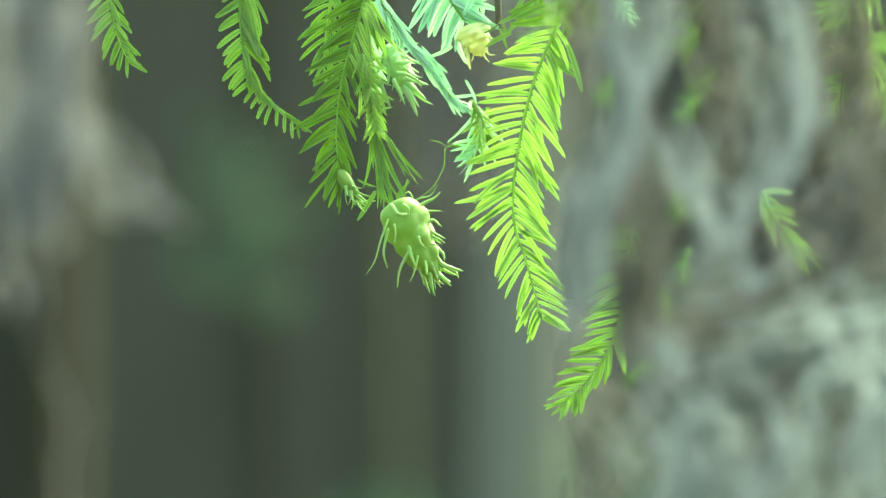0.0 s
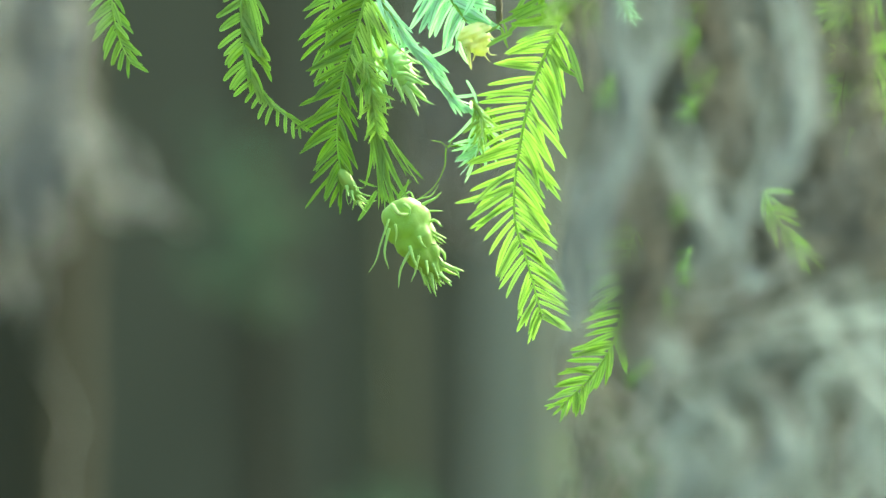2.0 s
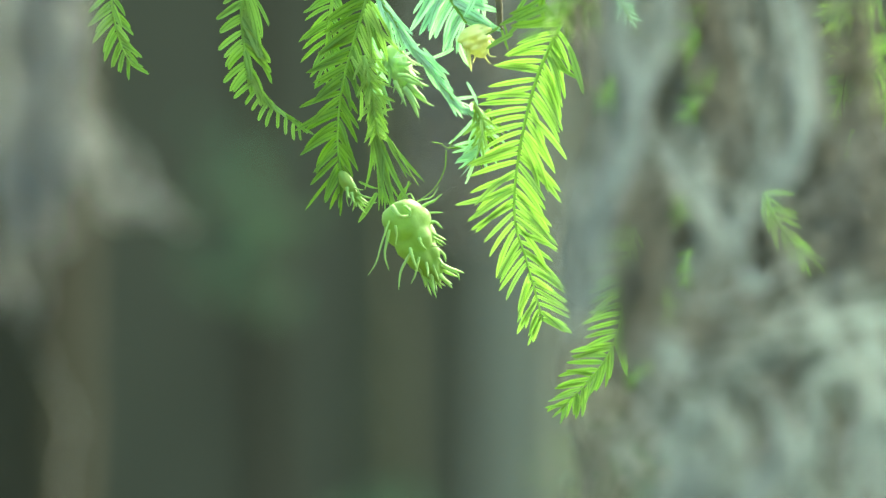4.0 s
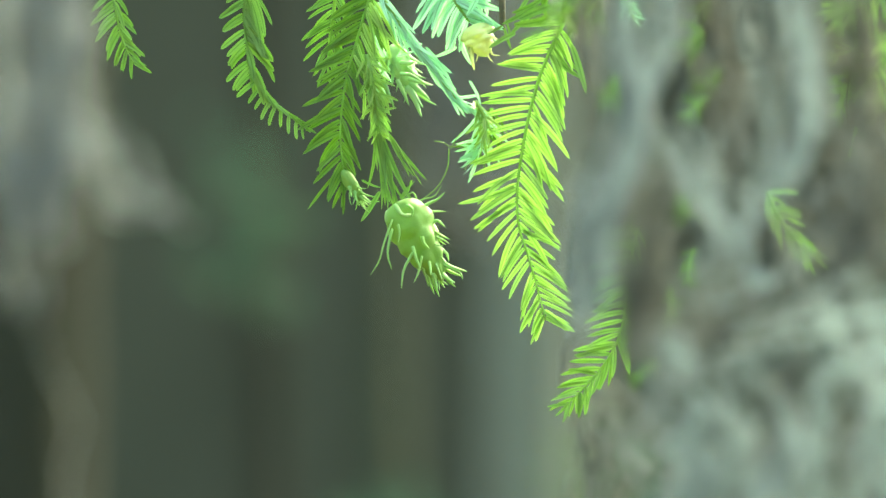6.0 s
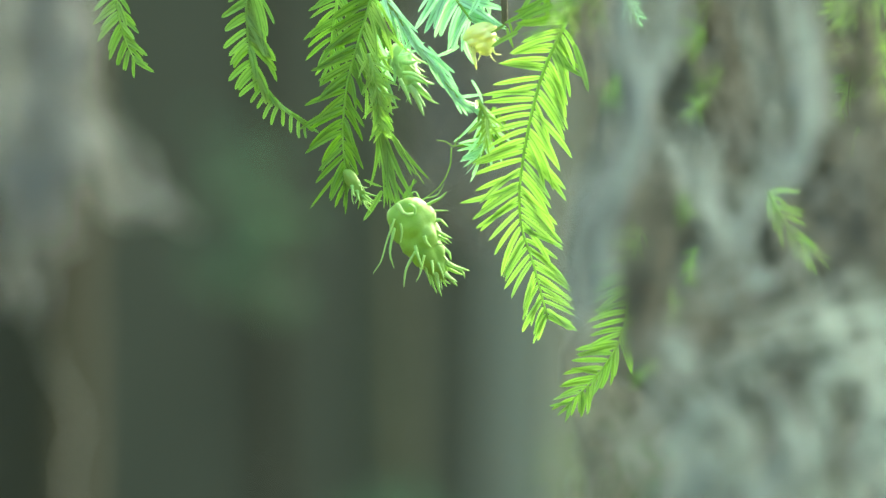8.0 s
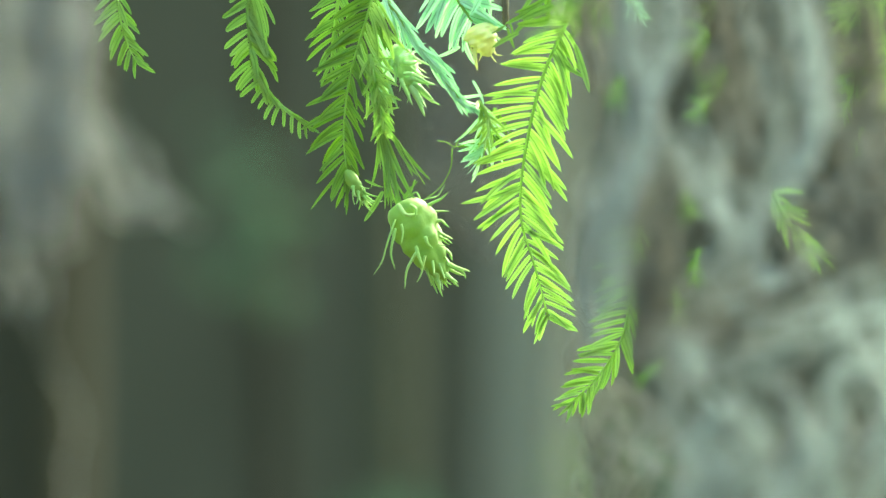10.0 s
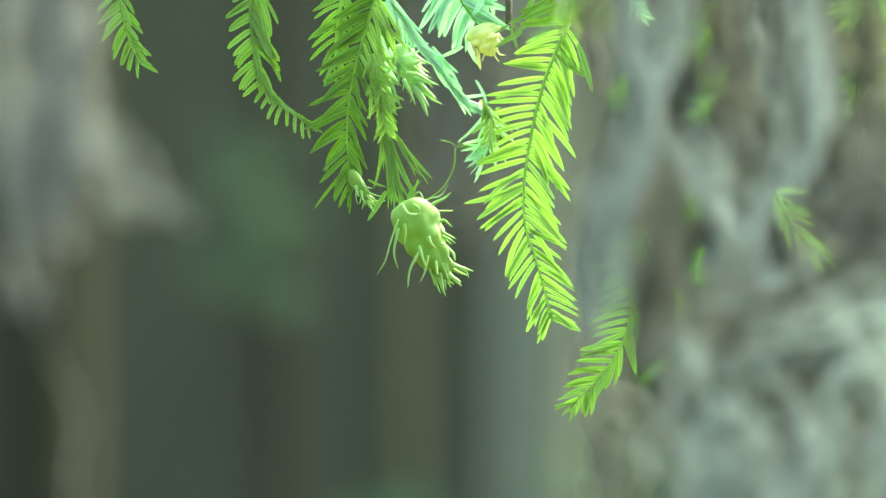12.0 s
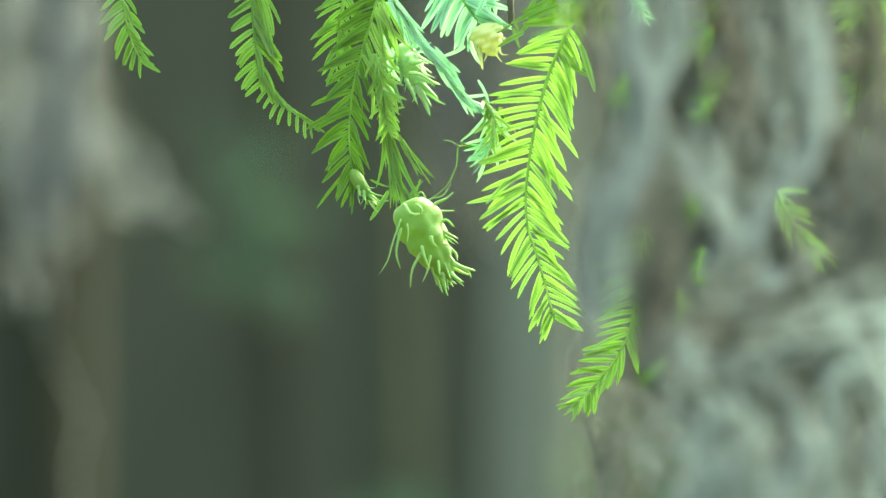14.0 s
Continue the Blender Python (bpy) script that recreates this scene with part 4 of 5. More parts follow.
    gall("large pale green bud gall with curled leaf tips", (-0.0113, 1.1885, 1.7145), (-0.0008, 1.1901, 1.6970), 0.0047, 18, 0.0044, GALL_SKIN, GALL_LEAF, 4, first=0.5, fat=0.50, ridge=0.38, hooks=[
        ([(-0.0038, 1.1889, 1.7099), (-0.0021, 1.1889, 1.7104), (-0.0011, 1.1890, 1.7096), (-0.0003, 1.1890, 1.7089)], 0.00042), ([(-0.0031, 1.1891, 1.7082), (-0.0013, 1.1892, 1.7072), (0.0006, 1.1893, 1.7063)], 0.00036), ([(-0.0026, 1.1892, 1.7069), (-0.0008, 1.1893, 1.7062), (0.0005, 1.1893, 1.7053)], 0.00030), ([(-0.0038, 1.1893, 1.7062), (-0.0018, 1.1894, 1.7042), (0.0004, 1.1895, 1.7031)], 0.00055),
        ([(-0.0018, 1.1894, 1.7047), (-0.0001, 1.1895, 1.7032), (0.0004, 1.1897, 1.7015)], 0.00040), ([(-0.0023, 1.1896, 1.7029), (0.0004, 1.1898, 1.7005), (0.0044, 1.1899, 1.6992)], 0.00060), ([(-0.0013, 1.1897, 1.7010), (0.0014, 1.1898, 1.6997), (0.0029, 1.1899, 1.6990), (0.0034, 1.1900, 1.6976)], 0.00042), ([(-0.0018, 1.1899, 1.6995), (-0.0001, 1.1900, 1.6977), (0.0018, 1.1902, 1.6959)], 0.00050), ([(-0.0023, 1.1899, 1.6990), (-0.0011, 1.1901, 1.6972), (0.0002, 1.1901, 1.6963)], 0.00042),
        ([(-0.0043, 1.1898, 1.7005), (-0.0031, 1.1901, 1.6972), (-0.0017, 1.1904, 1.6937)], 0.00050), ([(-0.0048, 1.1898, 1.7002), (-0.0038, 1.1901, 1.6968), (-0.0028, 1.1903, 1.6943)], 0.00042), ([(-0.0056, 1.1898, 1.7005), (-0.0046, 1.1900, 1.6980), (-0.0041, 1.1902, 1.6960)], 0.00036), ([(-0.0120, 1.1829, 1.7101), (-0.0138, 1.1824, 1.7048), (-0.0149, 1.1827, 1.7009), (-0.0168, 1.1830, 1.6979)], 0.00024),
        ([(-0.0120, 1.1831, 1.7081), (-0.0130, 1.1825, 1.7028), (-0.0121, 1.1829, 1.6991)], 0.00034), ([(-0.0107, 1.1820, 1.7090), (-0.0104, 1.1822, 1.7070), (-0.0107, 1.1824, 1.7046)], 0.00028), ([(-0.0075, 1.1835, 1.7029), (-0.0095, 1.1839, 1.6990), (-0.0100, 1.1842, 1.6950)], 0.00034), ([(-0.0055, 1.1836, 1.7022), (-0.0063, 1.1839, 1.6985), (-0.0073, 1.1841, 1.6963)], 0.00030),
        ([(-0.0075, 1.1834, 1.7042), (-0.0068, 1.1826, 1.7016), (-0.0057, 1.1829, 1.6989)], 0.00042), ([(-0.0055, 1.1822, 1.7063), (-0.0050, 1.1824, 1.7048), (-0.0038, 1.1825, 1.7036)], 0.00042), ([(-0.0115, 1.1826, 1.7133), (-0.0097, 1.1818, 1.7110), (-0.0073, 1.1828, 1.7113)], 0.00060), ([(-0.0088, 1.1826, 1.7133), (-0.0075, 1.1817, 1.7122), (-0.0078, 1.1819, 1.7105)], 0.00040),
        ([(-0.0076, 1.1886, 1.7139), (-0.0053, 1.1885, 1.7151), (-0.0028, 1.1884, 1.7158), (-0.0011, 1.1882, 1.7183)], 0.00020), ([(-0.0061, 1.1887, 1.7129), (-0.0038, 1.1886, 1.7143), (-0.0021, 1.1885, 1.7151), (-0.0005, 1.1884, 1.7166)], 0.00044), ([(-0.0051, 1.1888, 1.7121), (-0.0028, 1.1887, 1.7124), (-0.0002, 1.1887, 1.7124)], 0.00030), ([(-0.0066, 1.1885, 1.7151), (-0.0076, 1.1884, 1.7166), (-0.0096, 1.1885, 1.7151)], 0.00020)])
    gall("pale green bud gall with stubby scales", (-0.0123, 1.1875, 1.7493), (-0.0068, 1.1895, 1.7385), 0.0022, 30, 0.0046, GALL_PALE, GALL_PALE, 9, first=0.03, ridge=0.6, hooks=[
        ([(-0.0086, 1.1862, 1.7416), (-0.0063, 1.1862, 1.7409), (-0.0033, 1.1863, 1.7401)], 0.00060), ([(-0.0083, 1.1863, 1.7406), (-0.0061, 1.1864, 1.7389), (-0.0038, 1.1866, 1.7369)], 0.00070), ([(-0.0088, 1.1863, 1.7399), (-0.0071, 1.1866, 1.7369), (-0.0056, 1.1869, 1.7332)], 0.00070), ([(-0.0103, 1.1821, 1.7421), (-0.0080, 1.1821, 1.7419), (-0.0048, 1.1823, 1.7401)], 0.0005), ([(-0.0110, 1.1822, 1.7409), (-0.0095, 1.1825, 1.7379), (-0.0083, 1.1827, 1.7352)], 0.0005),
        ([(-0.0140, 1.1842, 1.7411), (-0.0128, 1.1835, 1.7378), (-0.0115, 1.1838, 1.7346)], 0.00050), ([(-0.0103, 1.1839, 1.7448), (-0.0083, 1.1829, 1.7445), (-0.0068, 1.1829, 1.7450)], 0.0006), ([(-0.0086, 1.1863, 1.7401), (-0.0066, 1.1866, 1.7371), (-0.0053, 1.1867, 1.7352)], 0.0006)])
    gall("small pale yellow bud with leaf tips", (0.0059, 1.1851, 1.7535), (0.0086, 1.1858, 1.7463), 0.0030, 6, 0.0022, BUD_SKIN, BUD_SKIN, 12, "cypress_bud", first=0.4, ridge=0.5, hooks=[
        ([(0.0056, 1.1854, 1.7500), (0.0054, 1.1857, 1.7468), (0.0060, 1.1860, 1.7433)], 0.0006), ([(0.0094, 1.1856, 1.7483), (0.0101, 1.1857, 1.7468), (0.0116, 1.1857, 1.7466)], 0.00025), ([(0.0049, 1.1853, 1.7513), (0.0044, 1.1855, 1.7493), (0.0049, 1.1857, 1.7468)], 0.0004)])
    gall("small yellowish bud at the tip of the spray", (-0.0230, 1.1879, 1.7215), (-0.0185, 1.1886, 1.7141), 0.0013, 16, 0.0036, GALL_SKIN, GALL_LEAF, 15, "cypress_bud", first=0.4, hooks=[([(-0.0200, 1.1884, 1.7166), (-0.0185, 1.1884, 1.7156), (-0.0171, 1.1885, 1.7148)], 0.0005), ([(-0.0205, 1.1884, 1.7161), (-0.0197, 1.1885, 1.7148), (-0.0193, 1.1886, 1.7136)], 0.0004)])
    stem_thing("wisp", "fine curling green wisps beside the large gall",
               [([(0.0004, 1.1875, 1.7262), (0.0002, 1.1878, 1.7225), (-0.0011, 1.1881, 1.7193), (-0.0031, 1.1883, 1.7168), (-0.0063, 1.1885, 1.7146)], 0.00017, 0.00010), ([(-0.0028, 1.1874, 1.7279), (-0.0008, 1.1874, 1.7275), (0.0009, 1.1875, 1.7266), (0.0036, 1.1874, 1.7271)], 0.00012, 0.00008), ([(0.0009, 1.1875, 1.7262), (0.0021, 1.1873, 1.7285), (0.0036, 1.1872, 1.7300)], 0.00012, 0.00008),
                ([(-0.0115, 1.1874, 1.7280), (-0.0086, 1.1878, 1.7230), (-0.0056, 1.1882, 1.7183)], 0.00016, 0.0001), ([(-0.0078, 1.1881, 1.7193), (-0.0086, 1.1883, 1.7168), (-0.0100, 1.1885, 1.7151)], 0.00020, 0.00012)], STEM_GREEN, (0.0004, 1.1875, 1.7262), "foliage", 5)
    return s


SPRAYS = cypress()


# ---- moss ----
def hanging_moss():
    stem_thing("mossy_branch", "grey twig that carries the curtain of moss",
               [([(0.0104, 0.8507, 1.7438), (0.0373, 0.8513, 1.7375), (0.0641, 0.8512, 1.7384), (0.0910, 0.8507, 1.7438)], 0.004, 0.003)], TWIG_WOOD, (0.0373, 0.8513, 1.7375))
    stem_thing("mossy_branch", "grey twig that carries the smaller moss tuft",
               [([(-0.0836, 0.7320, 1.7237), (-0.0566, 0.7424, 1.7199), (-0.0302, 0.7468, 1.7262)], 0.004, 0.003)], TWIG_WOOD, (-0.0566, 0.7424, 1.7199))
    stem_thing("mossy_branch", "grey branch that carries the dull moss behind",
               [([(0.0230, 1.8790, 1.9235), (0.0922, 1.8805, 1.9058), (0.1417, 1.8805, 1.9058), (0.2110, 1.8795, 1.9176)], 0.008, 0.006)], TWIG_WOOD, (0.0922, 1.8805, 1.9058))
    ropes = []
    ropes.append(([(0.0264, 0.8511, 1.7393), (0.0274, 0.8528, 1.7197), (0.0280, 0.8539, 1.7072), (0.0292, 0.8548, 1.6974), (0.0269, 0.8556, 1.6875), (0.0235, 0.8564, 1.6786), (0.0222, 0.8572, 1.6697), (0.0212, 0.8581, 1.6599)], 0.0030, 17, 0.045))
    ropes.append(([(0.0247, 0.8556, 1.6884), (0.0231, 0.8563, 1.6795), (0.0224, 0.8570, 1.6724), (0.0219, 0.8575, 1.6661)], 0.0026, 16, 0.03))
    ropes.append(([(0.0366, 0.8610, 1.7409), (0.0357, 0.8627, 1.7211), (0.0354, 0.8634, 1.7129), (0.0339, 0.8641, 1.7057), (0.0317, 0.8647, 1.6985)], 0.0032, 5, 0.035))
    ropes.append(([(0.0497, 0.8511, 1.7393), (0.0516, 0.8528, 1.7197), (0.0543, 0.8538, 1.7090), (0.0566, 0.8545, 1.7009), (0.0552, 0.8551, 1.6938), (0.0520, 0.8557, 1.6866), (0.0470, 0.8563, 1.6804), (0.0446, 0.8567, 1.6750)], 0.0030, 11, 0.045))
    ropes.append(([(0.0484, 0.8610, 1.7409), (0.0482, 0.8631, 1.7174), (0.0497, 0.8642, 1.7048), (0.0508, 0.8651, 1.6940), (0.0499, 0.8659, 1.6849)], 0.0036, 3, 0.04))
    ropes.append(([(0.0312, 0.8648, 1.6976), (0.0366, 0.8655, 1.6895), (0.0421, 0.8661, 1.6822), (0.0466, 0.8665, 1.6777)], 0.0028, 6, 0.03))
    ropes.append(([(0.0407, 0.8747, 1.6987), (0.0435, 0.8757, 1.6877), (0.0453, 0.8765, 1.6786), (0.0426, 0.8773, 1.6695)], 0.0045, 5, 0.04))
    front = moss("curtain of pale grey-green hanging moss", (0.0462, 0.8513, 1.7371), ropes, MOSS_GREY, 41, fine=0.00027)
    ropes = []
    ropes.append(([(0.0497, 0.8970, 1.6741), (0.0510, 0.8970, 1.6734), (0.0523, 0.8971, 1.6729)], 0.0014, 16, 0.008, 1.5))
    ropes.append(([(0.0361, 0.8782, 1.6585), (0.0435, 0.8781, 1.6598), (0.0508, 0.8780, 1.6618), (0.0600, 0.8778, 1.6640), (0.0728, 0.8776, 1.6658)], 0.0034, 4, 0.04))
    ropes.append(([(0.0361, 0.8779, 1.6622), (0.0380, 0.8782, 1.6594), (0.0393, 0.8784, 1.6567)], 0.0026, 5, 0.012))
    ropes.append(([(0.0452, 0.8583, 1.6572), (0.0427, 0.8588, 1.6518), (0.0439, 0.8592, 1.6465), (0.0457, 0.8596, 1.6420), (0.0434, 0.8601, 1.6367), (0.0425, 0.8606, 1.6304)], 0.0024, 9, 0.03))
    ropes.append(([(0.0455, 0.8383, 1.6559), (0.0485, 0.8388, 1.6506), (0.0518, 0.8392, 1.6463), (0.0529, 0.8395, 1.6428), (0.0504, 0.8398, 1.6388), (0.0481, 0.8402, 1.6341), (0.0467, 0.8408, 1.6280)], 0.0020, 9, 0.03))
    ropes.append(([(0.0530, 0.8393, 1.6445), (0.0516, 0.8396, 1.6409), (0.0495, 0.8399, 1.6376)], 0.0016, 5, 0.014))
    ropes.append(([(0.0568, 0.8569, 1.6733), (0.0600, 0.8575, 1.6661), (0.0640, 0.8581, 1.6590), (0.0667, 0.8588, 1.6518), (0.0658, 0.8595, 1.6429), (0.0640, 0.8603, 1.6340)], 0.0032, 5, 0.04))
    ropes.append(([(0.0737, 0.8776, 1.6658), (0.0702, 0.8779, 1.6622), (0.0688, 0.8783, 1.6585)], 0.0026, 6, 0.016))
    ropes.append(([(0.0586, 0.8580, 1.6608), (0.0586, 0.8586, 1.6536), (0.0600, 0.8592, 1.6465), (0.0577, 0.8600, 1.6376), (0.0586, 0.8606, 1.6304)], 0.0036, 8, 0.035))
    ropes.append(([(0.0712, 0.8585, 1.6554), (0.0694, 0.8592, 1.6465), (0.0690, 0.8600, 1.6376), (0.0703, 0.8606, 1.6304)], 0.0045, 11, 0.035))
    ropes.append(([(0.0394, 0.8587, 1.6527), (0.0385, 0.8592, 1.6465), (0.0394, 0.8598, 1.6402), (0.0376, 0.8605, 1.6322)], 0.0034, 8, 0.03))
    ropes.append(([(0.0566, 0.8982, 1.6599), (0.0613, 0.8984, 1.6580), (0.0670, 0.8982, 1.6599), (0.0735, 0.8983, 1.6589)], 0.0034, 4, 0.03))
    ropes.append(([(0.0445, 0.8976, 1.6673), (0.0520, 0.8976, 1.6673), (0.0595, 0.8974, 1.6692), (0.0670, 0.8971, 1.6729), (0.0745, 0.8969, 1.6748)], 0.0050, 3, 0.03))
    ropes.append(([(0.0308, 0.8584, 1.6554), (0.0335, 0.8591, 1.6483), (0.0317, 0.8597, 1.6411), (0.0335, 0.8606, 1.6313)], 0.0060, 8, 0.03))
    lower = moss("pale blue-grey strands of hanging moss", (0.0462, 0.8513, 1.7371), ropes, MOSS_PALE, 42, fine=0.00030)
    ropes = []
    ropes.append(([(0.0705, 1.8807, 1.9038), (0.0685, 1.8852, 1.8525), (0.0724, 1.8886, 1.8131), (0.0705, 1.8921, 1.7737), (0.0724, 1.8952, 1.7382), (0.0744, 1.8979, 1.7066)], 0.0140, 290, 0.09))
    ropes.append(([(0.0982, 1.8807, 1.9038), (0.0962, 1.8852, 1.8525), (0.0962, 1.8886, 1.8131), (0.0922, 1.8929, 1.7638), (0.1001, 1.8972, 1.7145), (0.1061, 1.9010, 1.6712)], 0.0180, 400, 0.09))
    ropes.append(([(0.1259, 1.8807, 1.9038), (0.1239, 1.8852, 1.8525), (0.1239, 1.8895, 1.8033), (0.1259, 1.8938, 1.7540), (0.1219, 1.8972, 1.7145), (0.1259, 1.9010, 1.6712)], 0.0180, 380, 0.09))
    ropes.append(([(0.1536, 1.8807, 1.9038), (0.1536, 1.8852, 1.8525), (0.1516, 1.8895, 1.8033), (0.1556, 1.8938, 1.7540), (0.1536, 1.8972, 1.7145), (0.1556, 1.9010, 1.6712)], 0.0180, 360, 0.09))
    back = moss("dull brownish hanging moss behind the pale strands", (0.1021, 1.8806, 1.9048), ropes, MOSS_BROWN, 43, fine=0.0011)
    ropes = []
    ropes.append(([(-0.0550, 0.7424, 1.7199), (-0.0546, 0.7441, 1.6997), (-0.0538, 0.7450, 1.6903), (-0.0534, 0.7457, 1.6818), (-0.0554, 0.7463, 1.6756), (-0.0552, 0.7468, 1.6693)], 0.0042, 58, 0.028))
    ropes.append(([(-0.0538, 0.7452, 1.6880), (-0.0495, 0.7458, 1.6810), (-0.0445, 0.7464, 1.6740), (-0.0413, 0.7467, 1.6709)], 0.0034, 13, 0.017))
    ropes.append(([(-0.0605, 0.7473, 1.7207), (-0.0609, 0.7498, 1.6925), (-0.0613, 0.7512, 1.6768), (-0.0609, 0.7518, 1.6690), (-0.0613, 0.7529, 1.6565)], 0.0034, 18, 0.026))
    ropes.append(([(-0.0530, 0.7516, 1.6721), (-0.0526, 0.7522, 1.6651), (-0.0550, 0.7532, 1.6533), (-0.0534, 0.7540, 1.6439), (-0.0542, 0.7554, 1.6283)], 0.0040, 2, 0.035, 0.36))
    ropes.append(([(-0.0558, 0.7461, 1.6775), (-0.0556, 0.7464, 1.6740), (-0.0553, 0.7468, 1.6697)], 0.0016, 16, 0.008))
    ropes.append(([(-0.0529, 0.7426, 1.6948), (-0.0524, 0.7429, 1.6909), (-0.0533, 0.7432, 1.6870)], 0.0018, 12, 0.009))
    side = moss("tuft of pale grey hanging moss with drooping lobes", (-0.0566, 0.7424, 1.7195), ropes, MOSS_ASH, 47)
    ropes = []
    ropes.append(([(0.0343, 0.9204, 1.7506), (0.0333, 0.9236, 1.7140), (0.0339, 0.9254, 1.6927), (0.0324, 0.9266, 1.6792), (0.0314, 0.9278, 1.6657), (0.0333, 0.9292, 1.6503)], 0.0075, 7, 0.04))
    ropes.append(([(0.0337, 0.9386, 1.6567), (0.0317, 0.9393, 1.6489), (0.0304, 0.9399, 1.6420), (0.0298, 0.9405, 1.6352)], 0.0050, 3, 0.03))
    ropes.append(([(0.0374, 0.9581, 1.6638), (0.0394, 0.9590, 1.6539), (0.0374, 0.9598, 1.6439), (0.0384, 0.9607, 1.6340)], 0.0080, 3, 0.03))
    ropes.append(([(0.0464, 0.9501, 1.7555), (0.0474, 0.9534, 1.7176), (0.0464, 0.9555, 1.6937), (0.0484, 0.9574, 1.6718), (0.0464, 0.9591, 1.6519), (0.0474, 0.9606, 1.6350)], 0.0090, 6, 0.04))
    ropes.append(([(0.0582, 0.9352, 1.6957), (0.0601, 0.9363, 1.6840), (0.0592, 0.9371, 1.6742), (0.0601, 0.9378, 1.6664)], 0.0070, 4, 0.03))
    ropes.append(([(0.0627, 0.9791, 1.6530), (0.0637, 0.9798, 1.6448), (0.0627, 0.9806, 1.6357)], 0.0090, 4, 0.03))
    ropes.append(([(0.0709, 0.9699, 1.7587), (0.0729, 0.9734, 1.7181), (0.0719, 0.9757, 1.6916), (0.0739, 0.9777, 1.6692), (0.0719, 0.9806, 1.6357)], 0.0100, 11, 0.04))
    ropes.append(([(0.0332, 0.8982, 1.6599), (0.0351, 0.8980, 1.6617), (0.0370, 0.8978, 1.6645), (0.0388, 0.8976, 1.6673)], 0.0050, 3, 0.03))
    ropes.append(([(0.0682, 0.9244, 1.7043), (0.0692, 0.9253, 1.6947), (0.0711, 0.9260, 1.6869), (0.0692, 0.9268, 1.6773)], 0.0080, 12, 0.03))
    ropes.append(([(0.0382, 0.9263, 1.6831), (0.0401, 0.9271, 1.6734), (0.0382, 0.9280, 1.6638)], 0.0080, 7, 0.03))
    ropes.append(([(0.0543, 0.9318, 1.7347), (0.0552, 0.9334, 1.7171), (0.0543, 0.9347, 1.7015), (0.0572, 0.9361, 1.6859)], 0.0080, 2, 0.03))
    ropes.append(([(0.0723, 0.9143, 1.7051), (0.0732, 0.9152, 1.6956), (0.0713, 0.9160, 1.6860), (0.0732, 0.9168, 1.6774)], 0.0070, 9, 0.03))
    ropes.append(([(0.0304, 0.9248, 1.7005), (0.0324, 0.9255, 1.6918), (0.0304, 0.9264, 1.6821)], 0.0060, 8, 0.03))
    ropes.append(([(0.0498, 0.9287, 1.6561), (0.0527, 0.9292, 1.6493), (0.0518, 0.9298, 1.6425), (0.0537, 0.9303, 1.6368)], 0.0050, 9, 0.03))
    ropes.append(([(0.0488, 0.9267, 1.6783), (0.0498, 0.9273, 1.6715), (0.0440, 0.9278, 1.6657)], 0.0060, 8, 0.03))
    ropes.append(([(0.0614, 0.9268, 1.6773), (0.0634, 0.9273, 1.6715), (0.0595, 0.9278, 1.6657)], 0.0060, 6, 0.03))
    ropes.append(([(0.0682, 0.9282, 1.6618), (0.0692, 0.9288, 1.6541), (0.0682, 0.9295, 1.6464), (0.0692, 0.9302, 1.6387)], 0.0050, 8, 0.03))
    ropes.append(([(0.0421, 0.9271, 1.6734), (0.0436, 0.9276, 1.6686), (0.0401, 0.9281, 1.6618)], 0.0060, 8, 0.03))
    ropes.append(([(0.0444, 1.4959, 1.7122), (0.0428, 1.4973, 1.6966), (0.0460, 1.4986, 1.6811), (0.0428, 1.5000, 1.6655), (0.0444, 1.5014, 1.6499)], 0.0090, 26, 0.05, 1.3))
    ropes.append(([(0.0656, 0.9150, 1.6975), (0.0684, 0.9157, 1.6898), (0.0665, 0.9163, 1.6822), (0.0694, 0.9170, 1.6746)], 0.0070, 9, 0.03))
    gauze = moss("loose veil of fine grey-green moss strands", (0.0462, 0.8513, 1.7371), ropes, MOSS_DULL, 53, fine=0.00030)
    ropes = []
    ropes.append(([(0.0349, 0.9156, 1.6908), (0.0339, 0.9163, 1.6822), (0.0328, 0.9170, 1.6746), (0.0316, 0.9177, 1.6669), (0.0313, 0.9181, 1.6621)], 0.0026, 16, 0.03))
    ropes.append(([(0.0426, 0.9105, 1.7490), (0.0435, 0.9125, 1.7261), (0.0483, 0.9135, 1.7146), (0.0493, 0.9145, 1.7032), (0.0454, 0.9153, 1.6936)], 0.0060, 15, 0.04))
    ropes.append(([(0.0699, 0.9303, 1.7523), (0.0680, 0.9327, 1.7249), (0.0699, 0.9340, 1.7093), (0.0680, 0.9351, 1.6976), (0.0699, 0.9361, 1.6859)], 0.0060, 18, 0.04))
    ropes.append(([(0.0758, 0.9303, 1.7523), (0.0748, 0.9327, 1.7249), (0.0739, 0.9340, 1.7093), (0.0758, 0.9352, 1.6957)], 0.0050, 11, 0.04))
    ropes.append(([(0.0229, 0.9303, 1.7523), (0.0233, 0.9323, 1.7288), (0.0249, 0.9332, 1.7191), (0.0259, 0.9339, 1.7113)], 0.0040, 10, 0.03))
    ropes.append(([(0.0493, 0.9168, 1.6774), (0.0483, 0.9173, 1.6707), (0.0493, 0.9178, 1.6650)], 0.0040, 7, 0.02))
    # short darker strands that stand in for a shaded gap between pale ropes
    ropes.append(([(0.0504, 0.8385, 1.6536), (0.0509, 0.8387, 1.6515), (0.0516, 0.8389, 1.6496)], 0.0016, 9, 0.012))
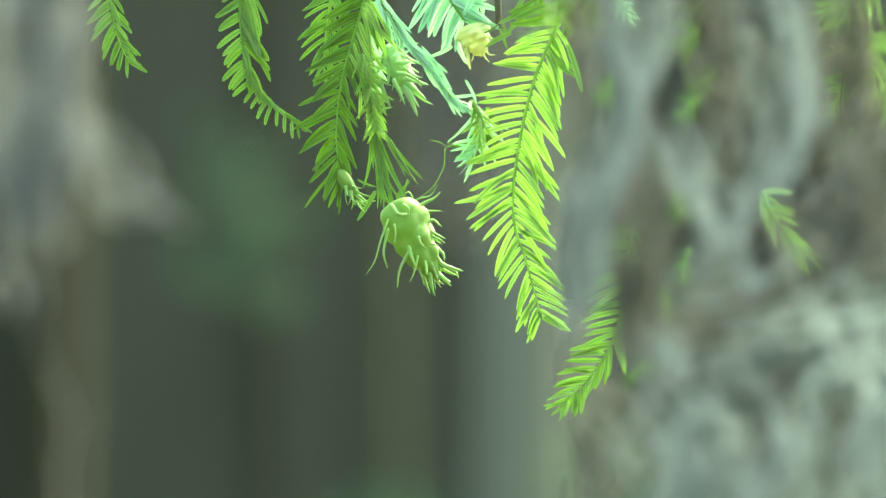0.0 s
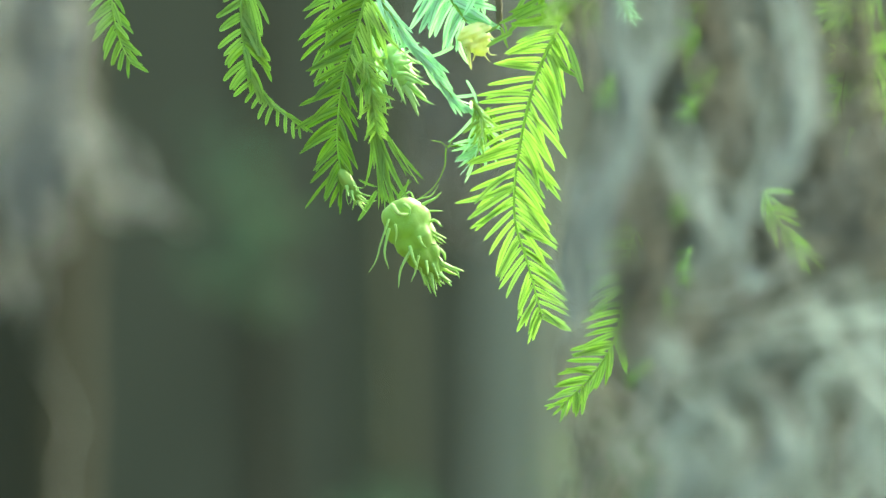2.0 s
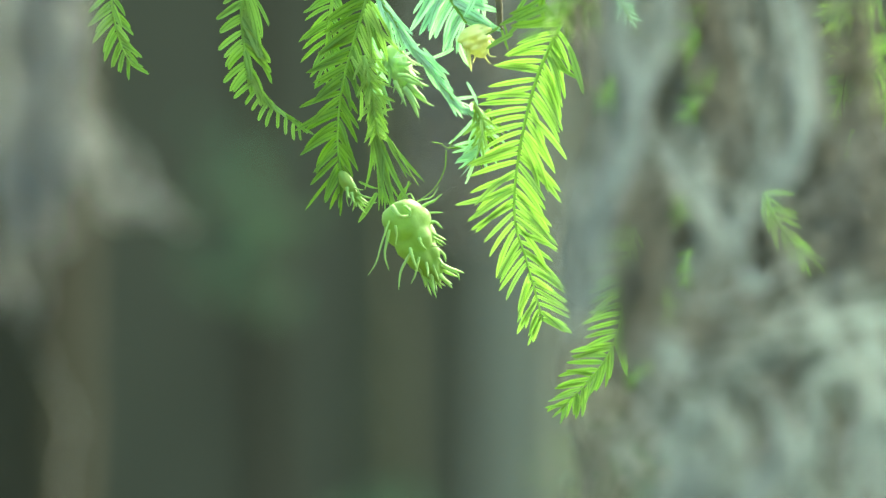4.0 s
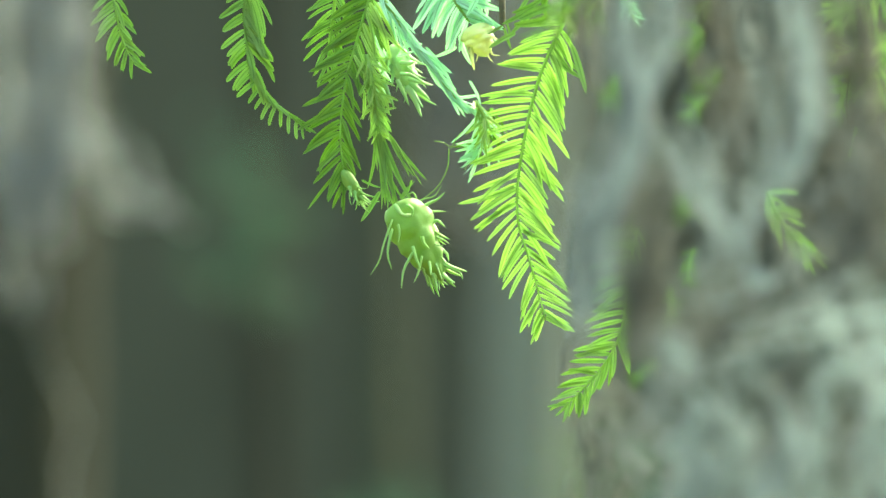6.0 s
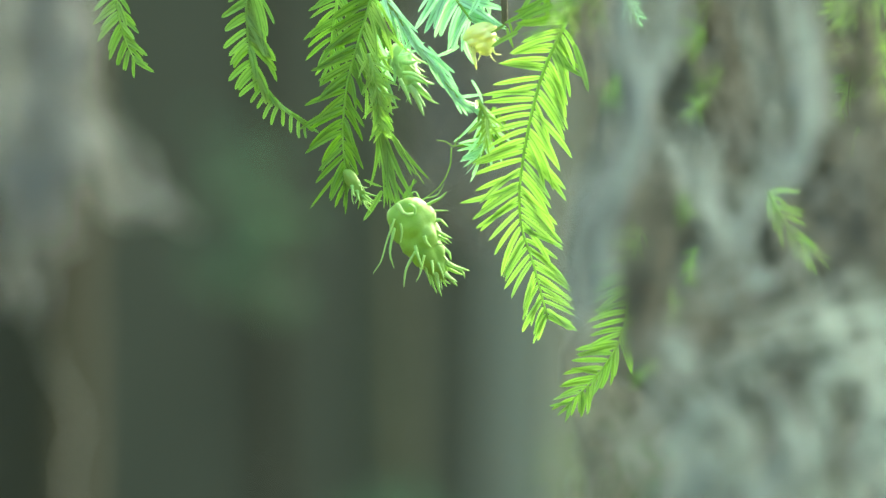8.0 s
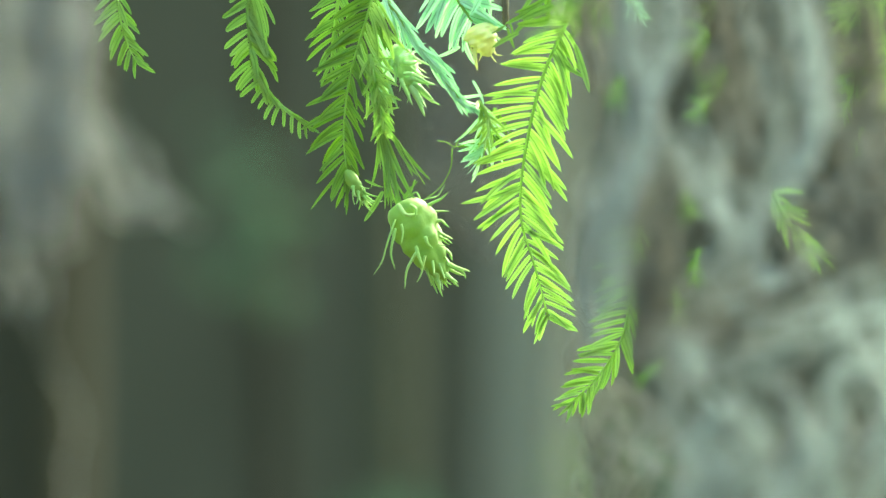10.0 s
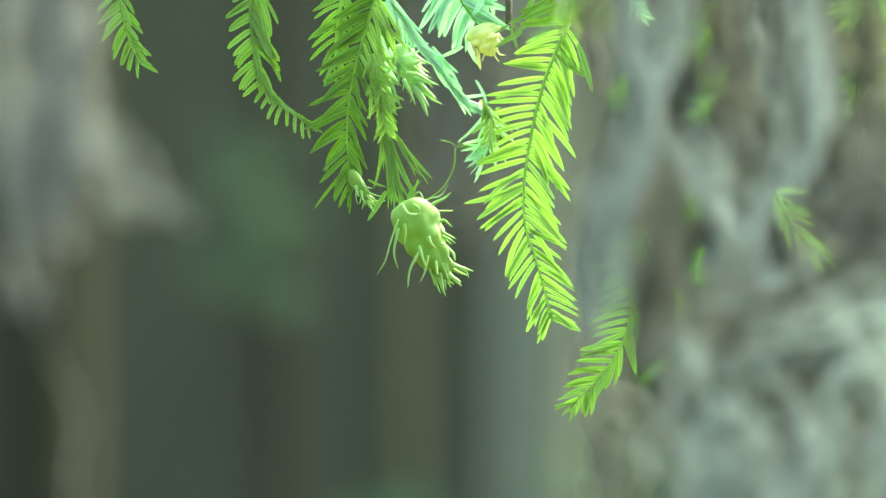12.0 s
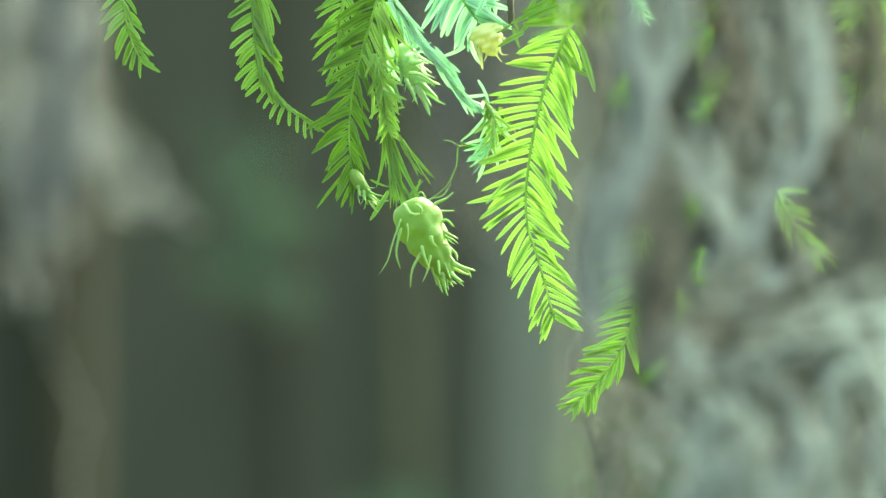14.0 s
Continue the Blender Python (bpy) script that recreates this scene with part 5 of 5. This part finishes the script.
    ropes.append(([(0.0297, 0.9162, 1.6841), (0.0293, 0.9167, 1.6774), (0.0297, 0.9173, 1.6707), (0.0305, 0.9178, 1.6650)], 0.0026, 8, 0.03))
    veil = moss("dun brown strands of moss before the sprays", (0.0462, 0.8513, 1.7371), ropes, MOSS_DUN, 61, fine=0.00036)
    # a far clump of moss beyond the sprays
    stem_thing("mossy_branch", "grey branch with a far clump of moss",
               [([(-0.0941, 3.9568, 2.2687), (-0.0274, 3.9579, 2.2562), (0.0393, 3.9575, 2.2604), (0.0976, 3.9564, 2.2728)], 0.012, 0.009)], TWIG_WOOD, (-0.0274, 3.9579, 2.2562))
    ropes = []
    ropes.append(([(-0.0107, 3.9579, 2.2562), (-0.0066, 3.9651, 2.1732), (-0.0107, 3.9709, 2.1068), (-0.0057, 3.9760, 2.0487), (-0.0091, 3.9807, 1.9947)], 0.0200, 30, 0.20))
    ropes.append(([(0.0309, 3.9577, 2.2583), (0.0268, 3.9651, 2.1732), (0.0318, 3.9709, 2.1068), (0.0268, 3.9768, 2.0404), (0.0293, 3.9833, 1.9656)], 0.0240, 34, 0.20))
    moss("far clump of dull hanging moss in the shade", (0.0059, 3.9577, 2.2583), ropes, MOSS_DULL, 67, fine=0.0015)
    return front, lower, back, side, gauze, veil


MOSS = hanging_moss()


# ---- movement: the moss and what hangs in it sway a little in the air ----
SWAY = [(0, 0), (1, 0.12), (2, 0.08), (3, 0.0), (4.2, 0.15), (5.5, 0.35), (6, 0.52), (6.5, 0.12), (7, -0.12), (7.5, -0.3), (8, 0.25), (9.2, 1.1), (10.5, 1.75),
        (11, 1.52), (11.5, 1.55), (12, 1.35), (12.5, 1.22), (13, 1.22), (13.5, 1.9), (14, 0.95)]


def sway(thing, rows, share, drift=0.0):
    """Swings a thing about its root; drift: metres that the root is carried along for each degree."""
    place = thing.location.copy()
    walk(thing, [(t, Matrix.Translation(place + Vector((a * drift, 0, 0))) @ pose(0, 0, 0, 0, -a * share, 0)) for t, a in rows])


def motions():
    sway(MOSS[0], SWAY, 1.0)
    sway(MOSS[1], SWAY, 1.0)
    sway(MOSS[2], SWAY, 0.5)
    sway(MOSS[4], SWAY, 0.8)
    sway(MOSS[5], SWAY, 0.8)
    for ob in SPRAYS["right"]:
        sway(ob, SWAY, 0.5, 0.0005)
    sway(SPRAYS["veiled"], SWAY, 0.5, 0.0005)


motions()
